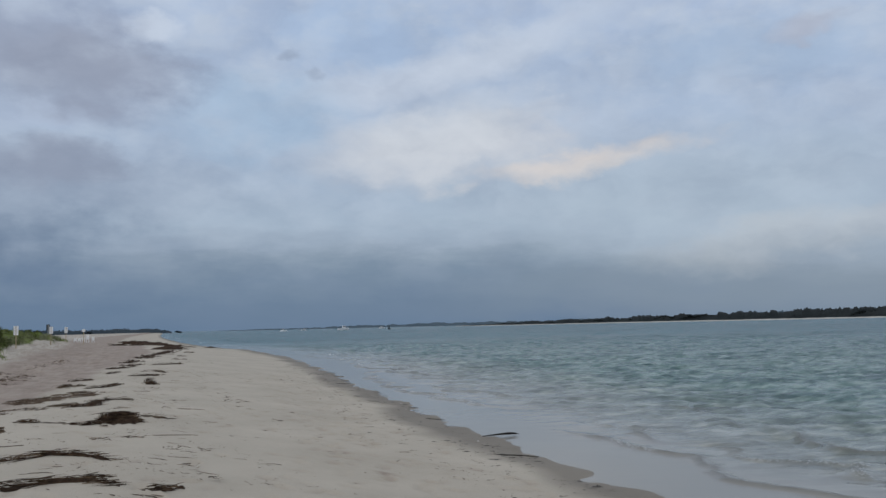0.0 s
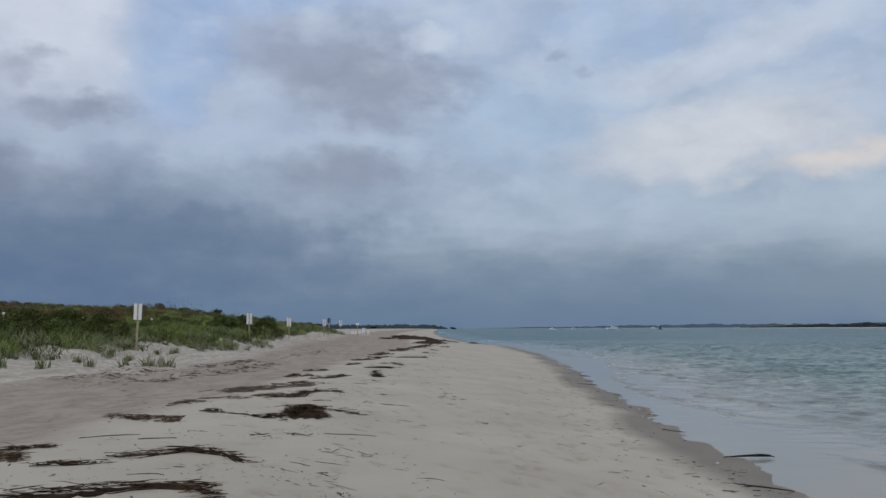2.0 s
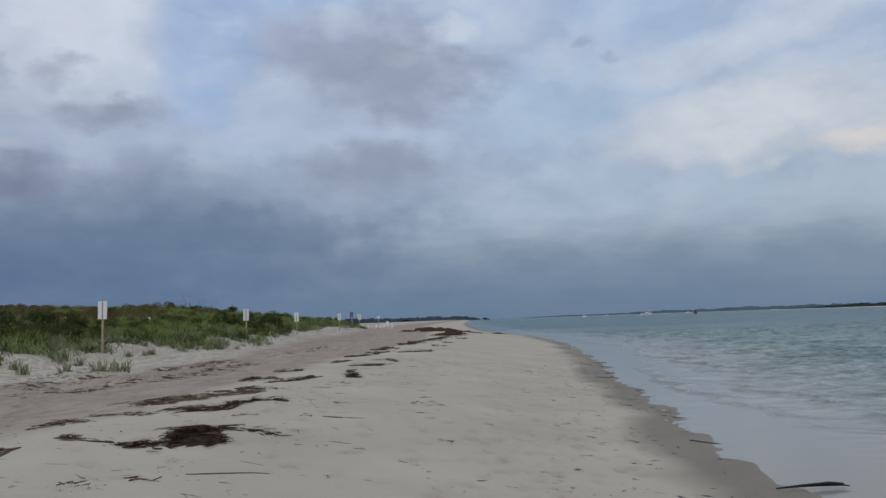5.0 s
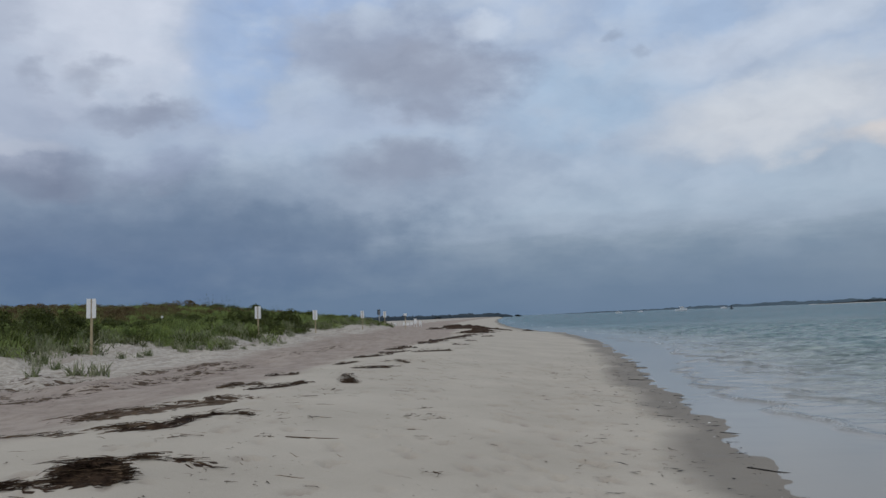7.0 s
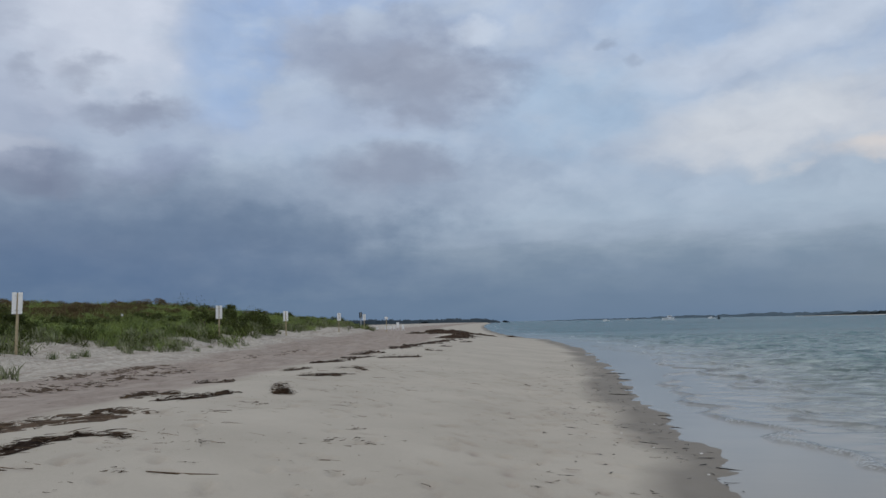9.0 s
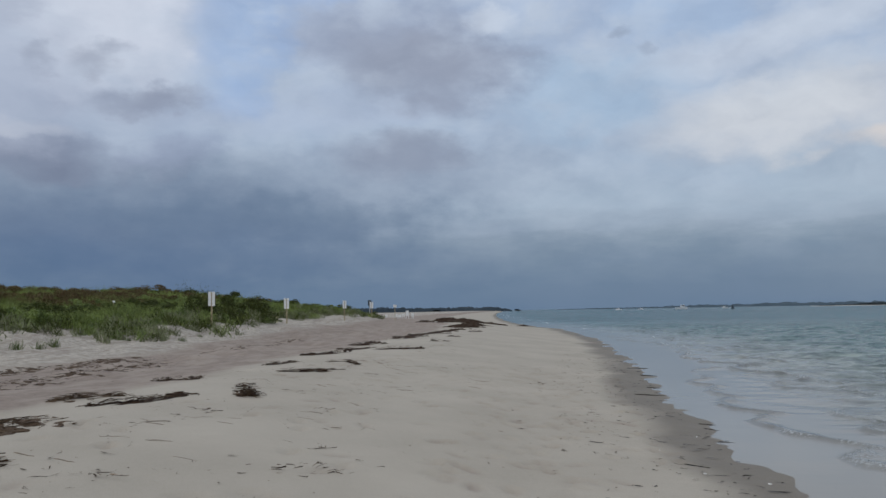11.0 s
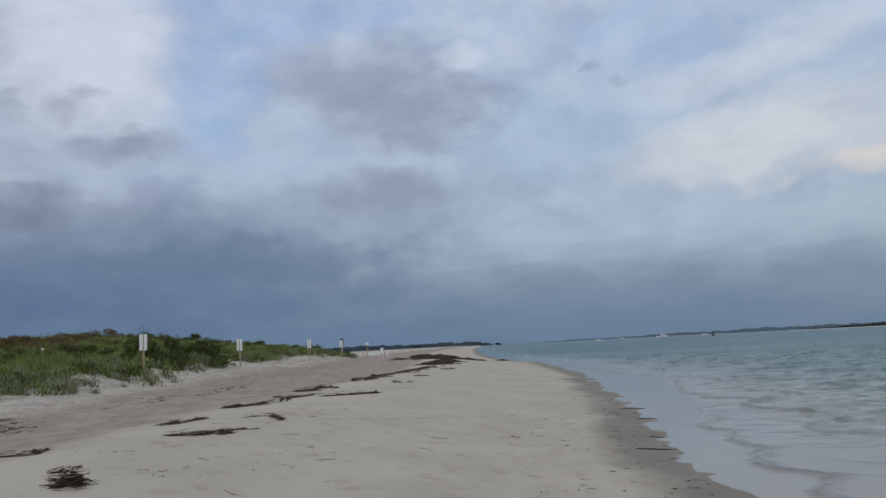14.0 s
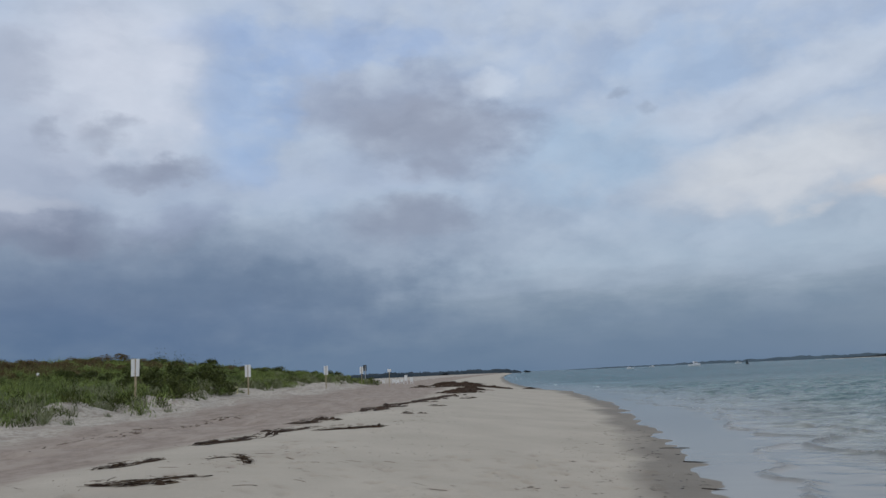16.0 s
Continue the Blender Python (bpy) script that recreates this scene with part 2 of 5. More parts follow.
def make_water():
    m, t, p = material("shallow sea water")
    co = node(t, "ShaderNodeTexCoord").outputs["Object"]
    deep = node(t, "ShaderNodeAttribute", attribute="deep").outputs["Fac"]
    foam = node(t, "ShaderNodeAttribute", attribute="foam").outputs["Fac"]
    far = node(t, "ShaderNodeAttribute", attribute="far").outputs["Fac"]
    patches = node(t, "ShaderNodeTexNoise", [(co, "Vector")], Scale=0.12, Detail=4.0)
    film = ramp(t, patches.outputs[0], [(0.3, (0.235, 0.228, 0.207)), (0.7, (0.295, 0.288, 0.264))])
    st = node(t, "ShaderNodeVectorMath", [(co, 0)], operation="MULTIPLY")
    st.inputs[1].default_value = (0.45, 1.0, 1.0)
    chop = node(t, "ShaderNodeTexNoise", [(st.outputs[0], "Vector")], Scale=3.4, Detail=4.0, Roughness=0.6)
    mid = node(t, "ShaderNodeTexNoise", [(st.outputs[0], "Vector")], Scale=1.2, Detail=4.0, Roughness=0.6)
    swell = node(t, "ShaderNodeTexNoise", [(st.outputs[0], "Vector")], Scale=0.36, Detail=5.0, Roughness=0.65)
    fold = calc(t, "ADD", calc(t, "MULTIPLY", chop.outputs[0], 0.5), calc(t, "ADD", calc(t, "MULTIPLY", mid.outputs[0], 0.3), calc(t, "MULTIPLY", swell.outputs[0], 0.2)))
    # Shaded troughs and bright crest highlights are painted in from the wave noise.
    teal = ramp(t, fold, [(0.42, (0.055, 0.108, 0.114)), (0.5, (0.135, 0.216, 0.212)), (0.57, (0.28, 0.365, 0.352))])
    ripple_glints = blend(t, 1.0, film, ramp(t, fold, [(0.43, (0.7, 0.72, 0.72)), (0.5, (0.97, 0.98, 0.98)), (0.55, (1.22, 1.22, 1.21)), (0.6, (1.6, 1.6, 1.58))]), "MULTIPLY")
    film = blend(t, calc(t, "MINIMUM", calc(t, "MULTIPLY", deep, 5.0), 1.0), film, ripple_glints)
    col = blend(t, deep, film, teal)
    # Shade on the fronts of the lapping waves, mixed in as a dark grey-brown.
    silt = node(t, "ShaderNodeAttribute", attribute="silt").outputs["Fac"]
    col = blend(t, calc(t, "MULTIPLY", silt, ramp(t, chop.outputs[0], [(0.35, 0.35), (0.6, 1.0)])), col, (0.13, 0.122, 0.105))
    # Far out, light and dark swell faces are painted as bands of blue-teal.
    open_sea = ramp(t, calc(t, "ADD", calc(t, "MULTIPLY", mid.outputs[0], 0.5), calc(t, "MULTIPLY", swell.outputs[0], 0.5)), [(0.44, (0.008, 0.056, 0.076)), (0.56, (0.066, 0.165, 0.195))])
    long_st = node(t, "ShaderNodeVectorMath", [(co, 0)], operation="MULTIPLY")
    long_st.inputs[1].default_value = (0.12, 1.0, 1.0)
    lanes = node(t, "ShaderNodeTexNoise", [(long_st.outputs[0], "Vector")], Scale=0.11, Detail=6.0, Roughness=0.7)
    # Longer lanes add more of the same painted wave shading.
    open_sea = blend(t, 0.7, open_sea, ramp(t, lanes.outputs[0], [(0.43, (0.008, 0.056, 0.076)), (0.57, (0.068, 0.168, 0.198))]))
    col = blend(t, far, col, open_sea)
    froth = node(t, "ShaderNodeTexNoise", [(co, "Vector")], Scale=22.0, Detail=6.0, Roughness=0.7)
    mask = calc(t, "MULTIPLY", foam, ramp(t, froth.outputs[0], [(0.5, 0.0), (0.6, 1.0)]))
    col = blend(t, mask, col, (0.56, 0.58, 0.58))
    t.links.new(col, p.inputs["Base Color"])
    p.inputs["IOR"].default_value = 1.33
    t.links.new(calc(t, "MULTIPLY_ADD", deep, 0.1, 0.18), p.inputs["Specular IOR Level"])
    t.links.new(calc(t, "ADD", calc(t, "MULTIPLY_ADD", mask, 0.5, 0.14), calc(t, "MULTIPLY", far, 0.12)), p.inputs["Roughness"])
    h = calc(t, "ADD", calc(t, "MULTIPLY", chop.outputs[0], 0.2), calc(t, "ADD", calc(t, "MULTIPLY", swell.outputs[0], calc(t, "MULTIPLY_ADD", far, 1.2, 0.15)), calc(t, "MULTIPLY", lanes.outputs[0], calc(t, "MULTIPLY", far, 3.0))))
    b = node(t, "ShaderNodeBump", [(h, "Height"), (calc(t, "MULTIPLY_ADD", deep, 0.8, 0.01), "Strength")], Distance=1.0)
    t.links.new(b.outputs[0], p.inputs["Normal"])
    return m


SAND, WATER = make_sand(), make_water()
GRASS = rough("dune grass blades", (0.06, 0.09, 0.02), (0.28, 0.35, 0.08), 0.5, 0.7, 0, random_tint=0.35, islands=True)
TUFT = rough("sparse beach grass", (0.075, 0.10, 0.03), (0.17, 0.205, 0.07), 2.0, 0.75, 0, random_tint=0.3, islands=True)
SAGE = rough("grey-green sea rocket leaves", (0.12, 0.135, 0.06), (0.26, 0.275, 0.15), 2.0, 0.75, 0, random_tint=0.25, islands=True)
STRAW = rough("pale dry stalks", (0.30, 0.30, 0.20), (0.42, 0.40, 0.29), 2.0, 0.8, 0, random_tint=0.25, islands=True)
LEAF = rough("dark shrub leaves", (0.036, 0.045, 0.012), (0.095, 0.112, 0.028), 1.2, 0.6, 0, random_tint=0.4, islands=True)
FRESH = rough("fresh green leaves", (0.075, 0.11, 0.025), (0.25, 0.32, 0.075), 0.8, 0.65, 0, random_tint=0.25, islands=True)
RUST = rough("russet scrub leaves", (0.08, 0.058, 0.028), (0.17, 0.122, 0.06), 0.9, 0.8, 0, random_tint=0.18, islands=True)
TWIG = rough("shrub twigs", (0.06, 0.045, 0.03), (0.11, 0.085, 0.06), 8.0, 0.85, 0.2)
WRACK = rough("dark dried seaweed", (0.022, 0.013, 0.008), (0.075, 0.046, 0.029), 9.0, 0.8, 1.0, 70.0, 0.3, True)
REED = rough("brown reed stems", (0.035, 0.022, 0.014), (0.165, 0.112, 0.068), 5.0, 0.7, 0.3, 60.0, 0.45, True)
MAT = rough("matted tan seaweed", (0.04, 0.026, 0.016), (0.16, 0.108, 0.07), 11.0, 0.85, 1.0, 55.0, 0.15)
DRIFT = rough("wet driftwood", (0.012, 0.0105, 0.0095), (0.04, 0.034, 0.029), 10.0, 0.5, 0.5, 60.0, 0.2)
POST = rough("weathered yellowish timber", (0.30, 0.24, 0.14), (0.43, 0.35, 0.22), 9.0, 0.8, 0.3, 70.0, 0.1)
PANEL = rough("white painted sign plate", (0.70, 0.70, 0.69), (0.80, 0.80, 0.79), 3.0, 0.45, 0.05, 60.0, 0.04)
DARK = rough("dark sign back", (0.035, 0.045, 0.055), (0.06, 0.07, 0.08), 3.0, 0.6, 0.1, 60.0, 0.05)
STEEL = rough("dull galvanised steel", (0.28, 0.29, 0.30), (0.38, 0.39, 0.40), 20.0, 0.45, 0.1, 90.0, 0.05)
HULL = rough("white boat hull", (0.72, 0.73, 0.74), (0.80, 0.81, 0.82), 0.8, 0.35, 0, random_tint=0.05)
GLASS = rough("tinted boat windows", (0.02, 0.025, 0.03), (0.04, 0.045, 0.05), 2.0, 0.15, 0, random_tint=0.05)
SHELL = rough("bleached shell", (0.62, 0.60, 0.56), (0.78, 0.76, 0.72), 30.0, 0.5, 0.2, 90.0, 0.15)
YELLOW = rough("pale yellow paint", (0.55, 0.53, 0.26), (0.66, 0.64, 0.36), 4.0, 0.6, 0.1, 60.0, 0.05)
FAR_LAND = rough("distant heath", (0.008, 0.012, 0.013), (0.022, 0.028, 0.028), 0.05, 0.95, 0.5, 0.6, 0.1, distance=2.0)
FAR_LEAF = rough("distant dark foliage", (0.008, 0.012, 0.012), (0.02, 0.026, 0.025), 0.3, 0.9, 0, random_tint=0.35, islands=True)
# No haze volume: the blue-grey veil over this shore is in its base colour.
HAZE_LAND = rough("distant wooded shore tinted with haze", (0.055, 0.085, 0.11), (0.08, 0.115, 0.14), 0.02, 0.95, 0.3, 0.4, 0.1, distance=2.0)
SPIT_LAND = rough("distant dark spit", (0.022, 0.036, 0.05), (0.045, 0.062, 0.075), 0.02, 0.95, 0.3, 0.4, 0.1, distance=2.0)
FAR_SAND = rough("distant sand strip", (0.42, 0.40, 0.36), (0.52, 0.50, 0.46), 0.1, 0.95, 0, random_tint=0.05)


# ---------------------------------------------------------------- mesh helpers
def hashed(ix, iy, seed):
    h = (ix.astype(np.int64) * 374761393 + iy.astype(np.int64) * 668265263 + seed * 1274126177) & 0x7FFFFFFF
    h = ((h ^ (h >> 13)) * 1274126177) & 0x7FFFFFFF
    return ((h ^ (h >> 16)) & 0xFFFF) / 65535.0


def value_noise(x, y, seed=0):
    """Smooth noise from 0 to 1 over arrays."""
    x, y = np.asarray(x, float), np.asarray(y, float)
    ix, iy = np.floor(x), np.floor(y)
    fx, fy = x - ix, y - iy
    fx, fy = fx * fx * (3 - 2 * fx), fy * fy * (3 - 2 * fy)
    a, b = hashed(ix, iy, seed), hashed(ix + 1, iy, seed)
    c, d = hashed(ix, iy + 1, seed), hashed(ix + 1, iy + 1, seed)
    return (a * (1 - fx) + b * fx) * (1 - fy) + (c * (1 - fx) + d * fx) * fy


def folds(x, y, seed=0, octaves=4):
    total, weight = 0, 0
    for k in range(octaves):
        total = total + value_noise(np.asarray(x) * 2**k, np.asarray(y) * 2**k, seed + k) / 2**k
        weight += 1 / 2**k
    return total / weight


def mesh_from(name, verts, faces, mat, smooth=False):
    me = bpy.data.meshes.new(name)
    me.from_pydata(np.asarray(verts, float).tolist() if not isinstance(verts, list) else verts, [], faces if isinstance(faces, list) else faces.tolist())
    me.materials.append(mat)
    if smooth:
        me.polygons.foreach_set("use_smooth", [True] * len(me.polygons))
    me.update()
    return me


def grid_mesh(name, px, py, pz, mat, layers=()):
    """A smooth sheet over 2D arrays of points, with named layers for its material."""
    r, c = px.shape
    idx = np.arange(r * c).reshape(r, c)
    quads = np.stack([idx[:-1, :-1], idx[1:, :-1], idx[1:, 1:], idx[:-1, 1:]], -1).reshape(-1, 4)
    me = bpy.data.meshes.new(name)
    me.vertices.add(r * c)
    me.vertices.foreach_set("co", np.stack([px, py, pz], -1).ravel())
    me.loops.add(quads.size)
    me.loops.foreach_set("vertex_index", quads.ravel())
    me.polygons.add(len(quads))
    me.polygons.foreach_set("loop_start", np.arange(len(quads)) * 4)
    me.polygons.foreach_set("use_smooth", np.ones(len(quads), bool))
    me.update(calc_edges=True)
    me.materials.append(mat)
    for key, values in layers:
        me.attributes.new(key, "FLOAT", "POINT").data.foreach_set("value", np.asarray(values, float).ravel())
    return me


def part(name, me, parent=None, label="", at=None):
    """Links mesh data as one object, under a thing where one is given."""
    if isinstance(me, tuple):
        bm, mat = me
        data = bpy.data.meshes.new(name)
        bm.to_mesh(data)
        bm.free()
        data.materials.append(mat)
        me = data
    ob = new(name, me)
    if parent:
        ob.parent = parent
    if at is not None:
        ob.matrix_basis = at
    return tagged(ob, label)


def block(sx, sy, sz, m=Matrix(), bevel=0.0, bm=None):
    """A bevelled box of those sizes at the pose m, added to bm."""
    own = bmesh.new()
    bmesh.ops.create_cube(own, size=1.0, matrix=Matrix.Diagonal((sx, sy, sz, 1)))
    if bevel:
        bmesh.ops.bevel(own, geom=own.edges[:], offset=bevel, segments=2, affect="EDGES", profile=0.5)
    own.transform(m)
    if bm is None:
        return own
    tmp = bpy.data.meshes.new("tmp")
    own.to_mesh(tmp)
    own.free()
    bm.from_mesh(tmp)
    bpy.data.meshes.remove(tmp)
    return bm


def ribbons(roots, aims, lengths, widths, bend, rng, segments=1):
    """Tapered blades as arrays of points and faces: from each root along its aim, drooping by bend."""
    n = len(roots)
    side = np.cross(aims, rng.normal(size=(n, 3)))
    side /= np.linalg.norm(side, axis=1, keepdims=True) + 1e-9
    pts, faces = [], []
    per = 2 * segments + 1
    for k in range(segments):
        f = k / segments
        mid = roots + aims * (lengths * f)[:, None]
        mid = mid - np.outer(bend * lengths * f * f, (0, 0, 1.0))
        w = (widths * (1 - 0.5 * f) / 2)[:, None]
        pts += [mid - side * w, mid + side * w]
    tip = roots + aims * lengths[:, None] - np.outer(bend * lengths, (0, 0, 1.0))
    pts.append(tip)
    verts = np.stack(pts, 1).reshape(-1, 3)
    base = (np.arange(n) * per)[:, None]
    out = []
    for k in range(segments - 1):
        out += (base + np.array([[2 * k, 2 * k + 1, 2 * k + 3, 2 * k + 2]])).tolist()
    out += (base + np.array([[2 * segments - 2, 2 * segments - 1, 2 * segments]])).tolist()
    return verts, out


def unit(v):
    return v / (np.linalg.norm(v, axis=-1, keepdims=True) + 1e-9)


# ---------------------------------------------------------------- the lie of the land
for dull in (WRACK, MAT, REED, LEAF, RUST, DARK, DRIFT, FAR_LAND, FAR_LEAF, HAZE_LAND, SPIT_LAND):
    dull.node_tree.nodes["Principled BSDF"].inputs["Specular IOR Level"].default_value = 0.12
WATER_Z = -0.27
SHORE_Y = (-3000, -40, 0, 10, 16, 22, 28, 33, 42, 47, 61, 86, 95, 104, 118, 150, 200, 280, 400, 900, 1010, 1150, 4000)
SHORE_X = (200, 6.5, 3.6, 2.8, 2.0, 1.7, 1.05, 0.7, 0.05, -0.6, -2.2, -6.9, -10.6, -12.7, -15.6, -21.5, -30, -43, -61, -134, -152, -500, -2500)
RISE_S = (-3000, -60, -12, -5, -2, 0, 1, 2.4, 3.3, 4.5, 5.5, 6.3, 7, 9, 12, 14.5, 17, 20, 24, 32, 45, 80, 200, 3000)
RISE_Z = (-20, -6, -1.6, -0.75, -0.42, -0.27, -0.225, -0.13, -0.01, 0.11, 0.25, 0.30, 0.34, 0.36, 0.45, 0.6, 0.85, 1.2, 1.6, 2.25, 2.6, 2.1, 1.2, 1.0)


def shore(y):
    return np.interp(y, SHORE_Y, SHORE_X)


def bulge(y):
    """How far the wet foreshore swells seaward along the bend."""
    return np.interp(y, (30, 42, 61, 70, 80, 92, 100, 110, 118, 143, 200, 400), (0.0, 0.2, 0.5, 0.7, 0.9, 1.7, 2.2, 1.9, 1.7, 1.4, 1.0, 0.0))


def dune_share(y):
    """How far the dune still stands up, along the beach."""
    return np.interp(y, (-50, 32, 45, 58, 72, 85, 100, 115, 130, 220), (0.97, 0.97, 1.08, 1.18, 1.36, 1.36, 1.12, 0.68, 0.3, 0.15))


def ground_z(x, y):
    x, y = np.asarray(x, float), np.asarray(y, float)
    b = bulge(y)
    s = shore(y) - x
    s = np.where(s > 8, s, np.where(s > -b, (s + b) / (1 + b / 8), s + b))
    z = np.interp(s, RISE_S, RISE_Z)
    z = np.where(z > 0.45, 0.45 + (z - 0.45) * dune_share(y), z)
    hummock = np.clip((s - 14) / 6, 0, 1)
    z = z + hummock * (folds(x / 5.0, y / 5.0, 5) - 0.5) * 0.7 * dune_share(y)
    bank_z = np.clip((s - 7.5) / 3, 0, 1) * (folds(x / 0.9, y / 1.3, 9) - 0.5) * 0.24
    knoll = np.exp(-(((s - 16.8) / 2.2) ** 2)) * np.clip(folds(x / 1.3, y / 1.6, 19, 3) - 0.45, 0, 1) * 0.8
    bank_z = bank_z + knoll * np.clip((y - 12) / 8, 0, 1)
    edge = np.exp(-((s / 1.4) ** 2)) * (folds(x / 0.8, y / 0.8, 12, 4) - 0.5) * 0.055
    low = (folds(x / 3.0, y / 4.0, 3, 3) - 0.5) * 0.02
    return z + bank_z + edge + low


def at_ground(x, y, up=0.0):
    return (x, y, float(ground_z(x, y)) + up)


def steps(*stretches):
    """Positions along an axis, from (from, to, step) stretches."""
    out = []
    for a, b, d in stretches:
        out.append(np.arange(a, b, d))
    return np.unique(np.concatenate(out).round(4))


far_out = np.geomspace(60, 3000, 26)
S = np.unique(np.concatenate([-far_out[::-1], steps((-60, -10, 5), (-10, -1, 0.6), (-1, 7.6, 0.065), (7.6, 17, 0.16), (17, 34, 0.5), (34, 60, 2.0)), far_out]).round(4))
Y = np.unique(np.concatenate([-far_out[::-1], steps((-60, 6, 3.0), (6, 36, 0.075), (36, 60, 0.2), (60, 130, 0.7), (130, 320, 5)), np.geomspace(320, 3800, 24)]).round(4))
SG, YG = np.meshgrid(S, Y, indexing="ij")
XG = shore(YG) - SG + bulge(YG) * np.clip(1 - SG / 8, 0, 1)
ZG = ground_z(XG, YG)
rng = np.random.default_rng(4)
pressed = np.zeros_like(ZG)
# Footprints and scuffs pressed into the firm sand, darker towards the middle of each.
for k in range(650):
    fy = rng.uniform(7, 36)
    fs = rng.choice([rng.uniform(0.8, 3.2), rng.uniform(2, 7)])
    turn = rng.normal(0, 0.5)
    i0, i1 = np.searchsorted(S, (fs - 0.3, fs + 0.3))
    j0, j1 = np.searchsorted(Y, (fy - 0.3, fy + 0.3))
    ds, dy = SG[i0:i1, j0:j1] - fs, YG[i0:i1, j0:j1] - fy
    a, b = ds * math.cos(turn) + dy * math.sin(turn), -ds * math.sin(turn) + dy * math.cos(turn)
    d = (a / 0.07) ** 2 + (b / 0.15) ** 2
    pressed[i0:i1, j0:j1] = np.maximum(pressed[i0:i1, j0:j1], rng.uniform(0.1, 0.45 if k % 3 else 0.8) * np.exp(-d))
    ZG[i0:i1, j0:j1] += rng.uniform(0.012, 0.04 if k % 3 else 0.06) * (0.45 * np.exp(-((d - 2.2) ** 2)) - np.exp(-d))
wetness = np.clip((1.15 + 1.1 * (folds(XG / 1.6, YG / 2.0, 21) - 0.5) - SG) / 0.6, 0, 1)
dampness = np.clip((SG - 7.4 - 1.3 * folds(XG / 1.2, YG / 3.0, 31)) / 0.7, 0, 1) * np.clip((np.interp(YG, (20, 35, 50, 120), (13.0, 13.4, 15.2, 16.2)) + 2.2 * (folds(XG / 2, YG / 4, 37) - 0.5) - SG) / 1.2, 0, 1)
duneness = np.clip((SG - 11.5) / 1.5, 0, 1)
# The damp layer also carries the prints, which take the same darker tone.
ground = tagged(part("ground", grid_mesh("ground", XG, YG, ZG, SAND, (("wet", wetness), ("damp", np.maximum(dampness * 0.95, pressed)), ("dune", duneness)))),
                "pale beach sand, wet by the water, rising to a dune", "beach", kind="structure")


# ---------------------------------------------------------------- the water
S2 = np.unique(np.concatenate([-far_out[::-1], -np.geomspace(14, 90, 130), steps((-14, -6, 0.14), (-6, 0.5, 0.05))]).round(4))
Y2 = np.unique(np.concatenate([-far_out[::-1], steps((-60, 8, 2.0), (8, 45, 0.11), (45, 100, 0.28), (100, 200, 1.6)), np.geomspace(200, 3800, 40)]).round(4))
SW, YW = np.meshgrid(S2, Y2, indexing="ij")
XW = shore(YW) + bulge(YW) - SW
off = -SW
amp = np.clip((off - 1.2) / 6.0, 0, 1) * np.exp(-np.maximum(np.hypot(XW, YW - 10) - 70, 0) / 70)
warp_x, warp_y = XW + 0.9 * folds(XW / 2, YW / 2, 41, 2), YW + 0.9 * folds(XW / 2, YW / 2, 43, 2)
crest = 1 - np.abs(2 * folds(warp_x / 2.4 + 0.35 * warp_y / 2.4, warp_y / 1.15, 51, 3) - 1) * 2.2
fine = 1 - np.abs(2 * folds(warp_x / 0.9, warp_y / 0.45, 57, 2) - 1) * 2
swell = folds(XW / 7.0, YW / 4.0, 59, 2) - 0.5
waves = (crest - 0.55) * 0.095 + (fine - 0.5) * 0.09 + swell * 0.09
wobble = 0.35 * (folds(XW / 0.5, YW / 0.35, 68, 3) - 0.5)
lap = wobble + 2.3 + 1.5 * (folds(YW / 5.0, YW * 0 + 2.0, 61, 3) - 0.5) * 2 - 0.55 * np.abs(np.sin(YW * 0.85 + 3.0 * folds(YW / 3.0, YW * 0 + 5.0, 62, 2)))
ridge = np.exp(-(((off - lap) / np.where(off > lap, 0.16, 0.05)) ** 2)) * np.clip((folds(XW / 3.0, YW / 4.5, 67, 2) - 0.36) * 7, 0, 1)
lap2 = wobble + 4.3 + 2.2 * (folds(YW / 6.0, YW * 0 + 9.0, 71, 3) - 0.5) * 2 - 0.7 * np.abs(np.sin(YW * 0.6 + 3.0 * folds(YW / 4.0, YW * 0 + 7.0, 63, 2)))
ridge2 = np.exp(-(((off - lap2) / np.where(off > lap2, 0.2, 0.06)) ** 2)) * np.clip((folds(XW / 3.0, YW / 5.0, 73, 2) - 0.38) * 7, 0, 1)
lap3 = wobble + 3.3 + 1.6 * (folds(YW / 3.0, YW * 0 + 12.0, 77, 3) - 0.5) * 2 - 0.5 * np.abs(np.sin(YW * 1.5 + 4.0 * folds(YW / 3.0, YW * 0 + 8.0, 64, 2)))
ridge3 = np.exp(-(((off - lap3) / np.where(off > lap3, 0.14, 0.05)) ** 2)) * np.clip((folds(XW / 2.0, YW / 3.0, 75, 2) - 0.45) * 7, 0, 1)
close = np.exp(-np.maximum(np.hypot(XW, YW - 10) - 50, 0) / 30)
film = (folds(XW / 0.7, YW / 0.7, 79, 2) - 0.5) * 0.004
ZW = WATER_Z + amp * waves + (0.042 * ridge + 0.055 * ridge2 + 0.04 * ridge3) * close + film * np.clip(1.5 - amp * 3, 0, 1) * close
deepness = np.clip((off - 2.0 - 1.6 * (folds(XW / 1.8, YW / 3.0, 83) - 0.5)) / 8.0, 0, 1) ** 0.8
# The ridges take a little of the deep tone too, to darken their fronts.
deepness = np.clip(deepness + 0.06 * (ridge + ridge2 + ridge3), 0, 1)
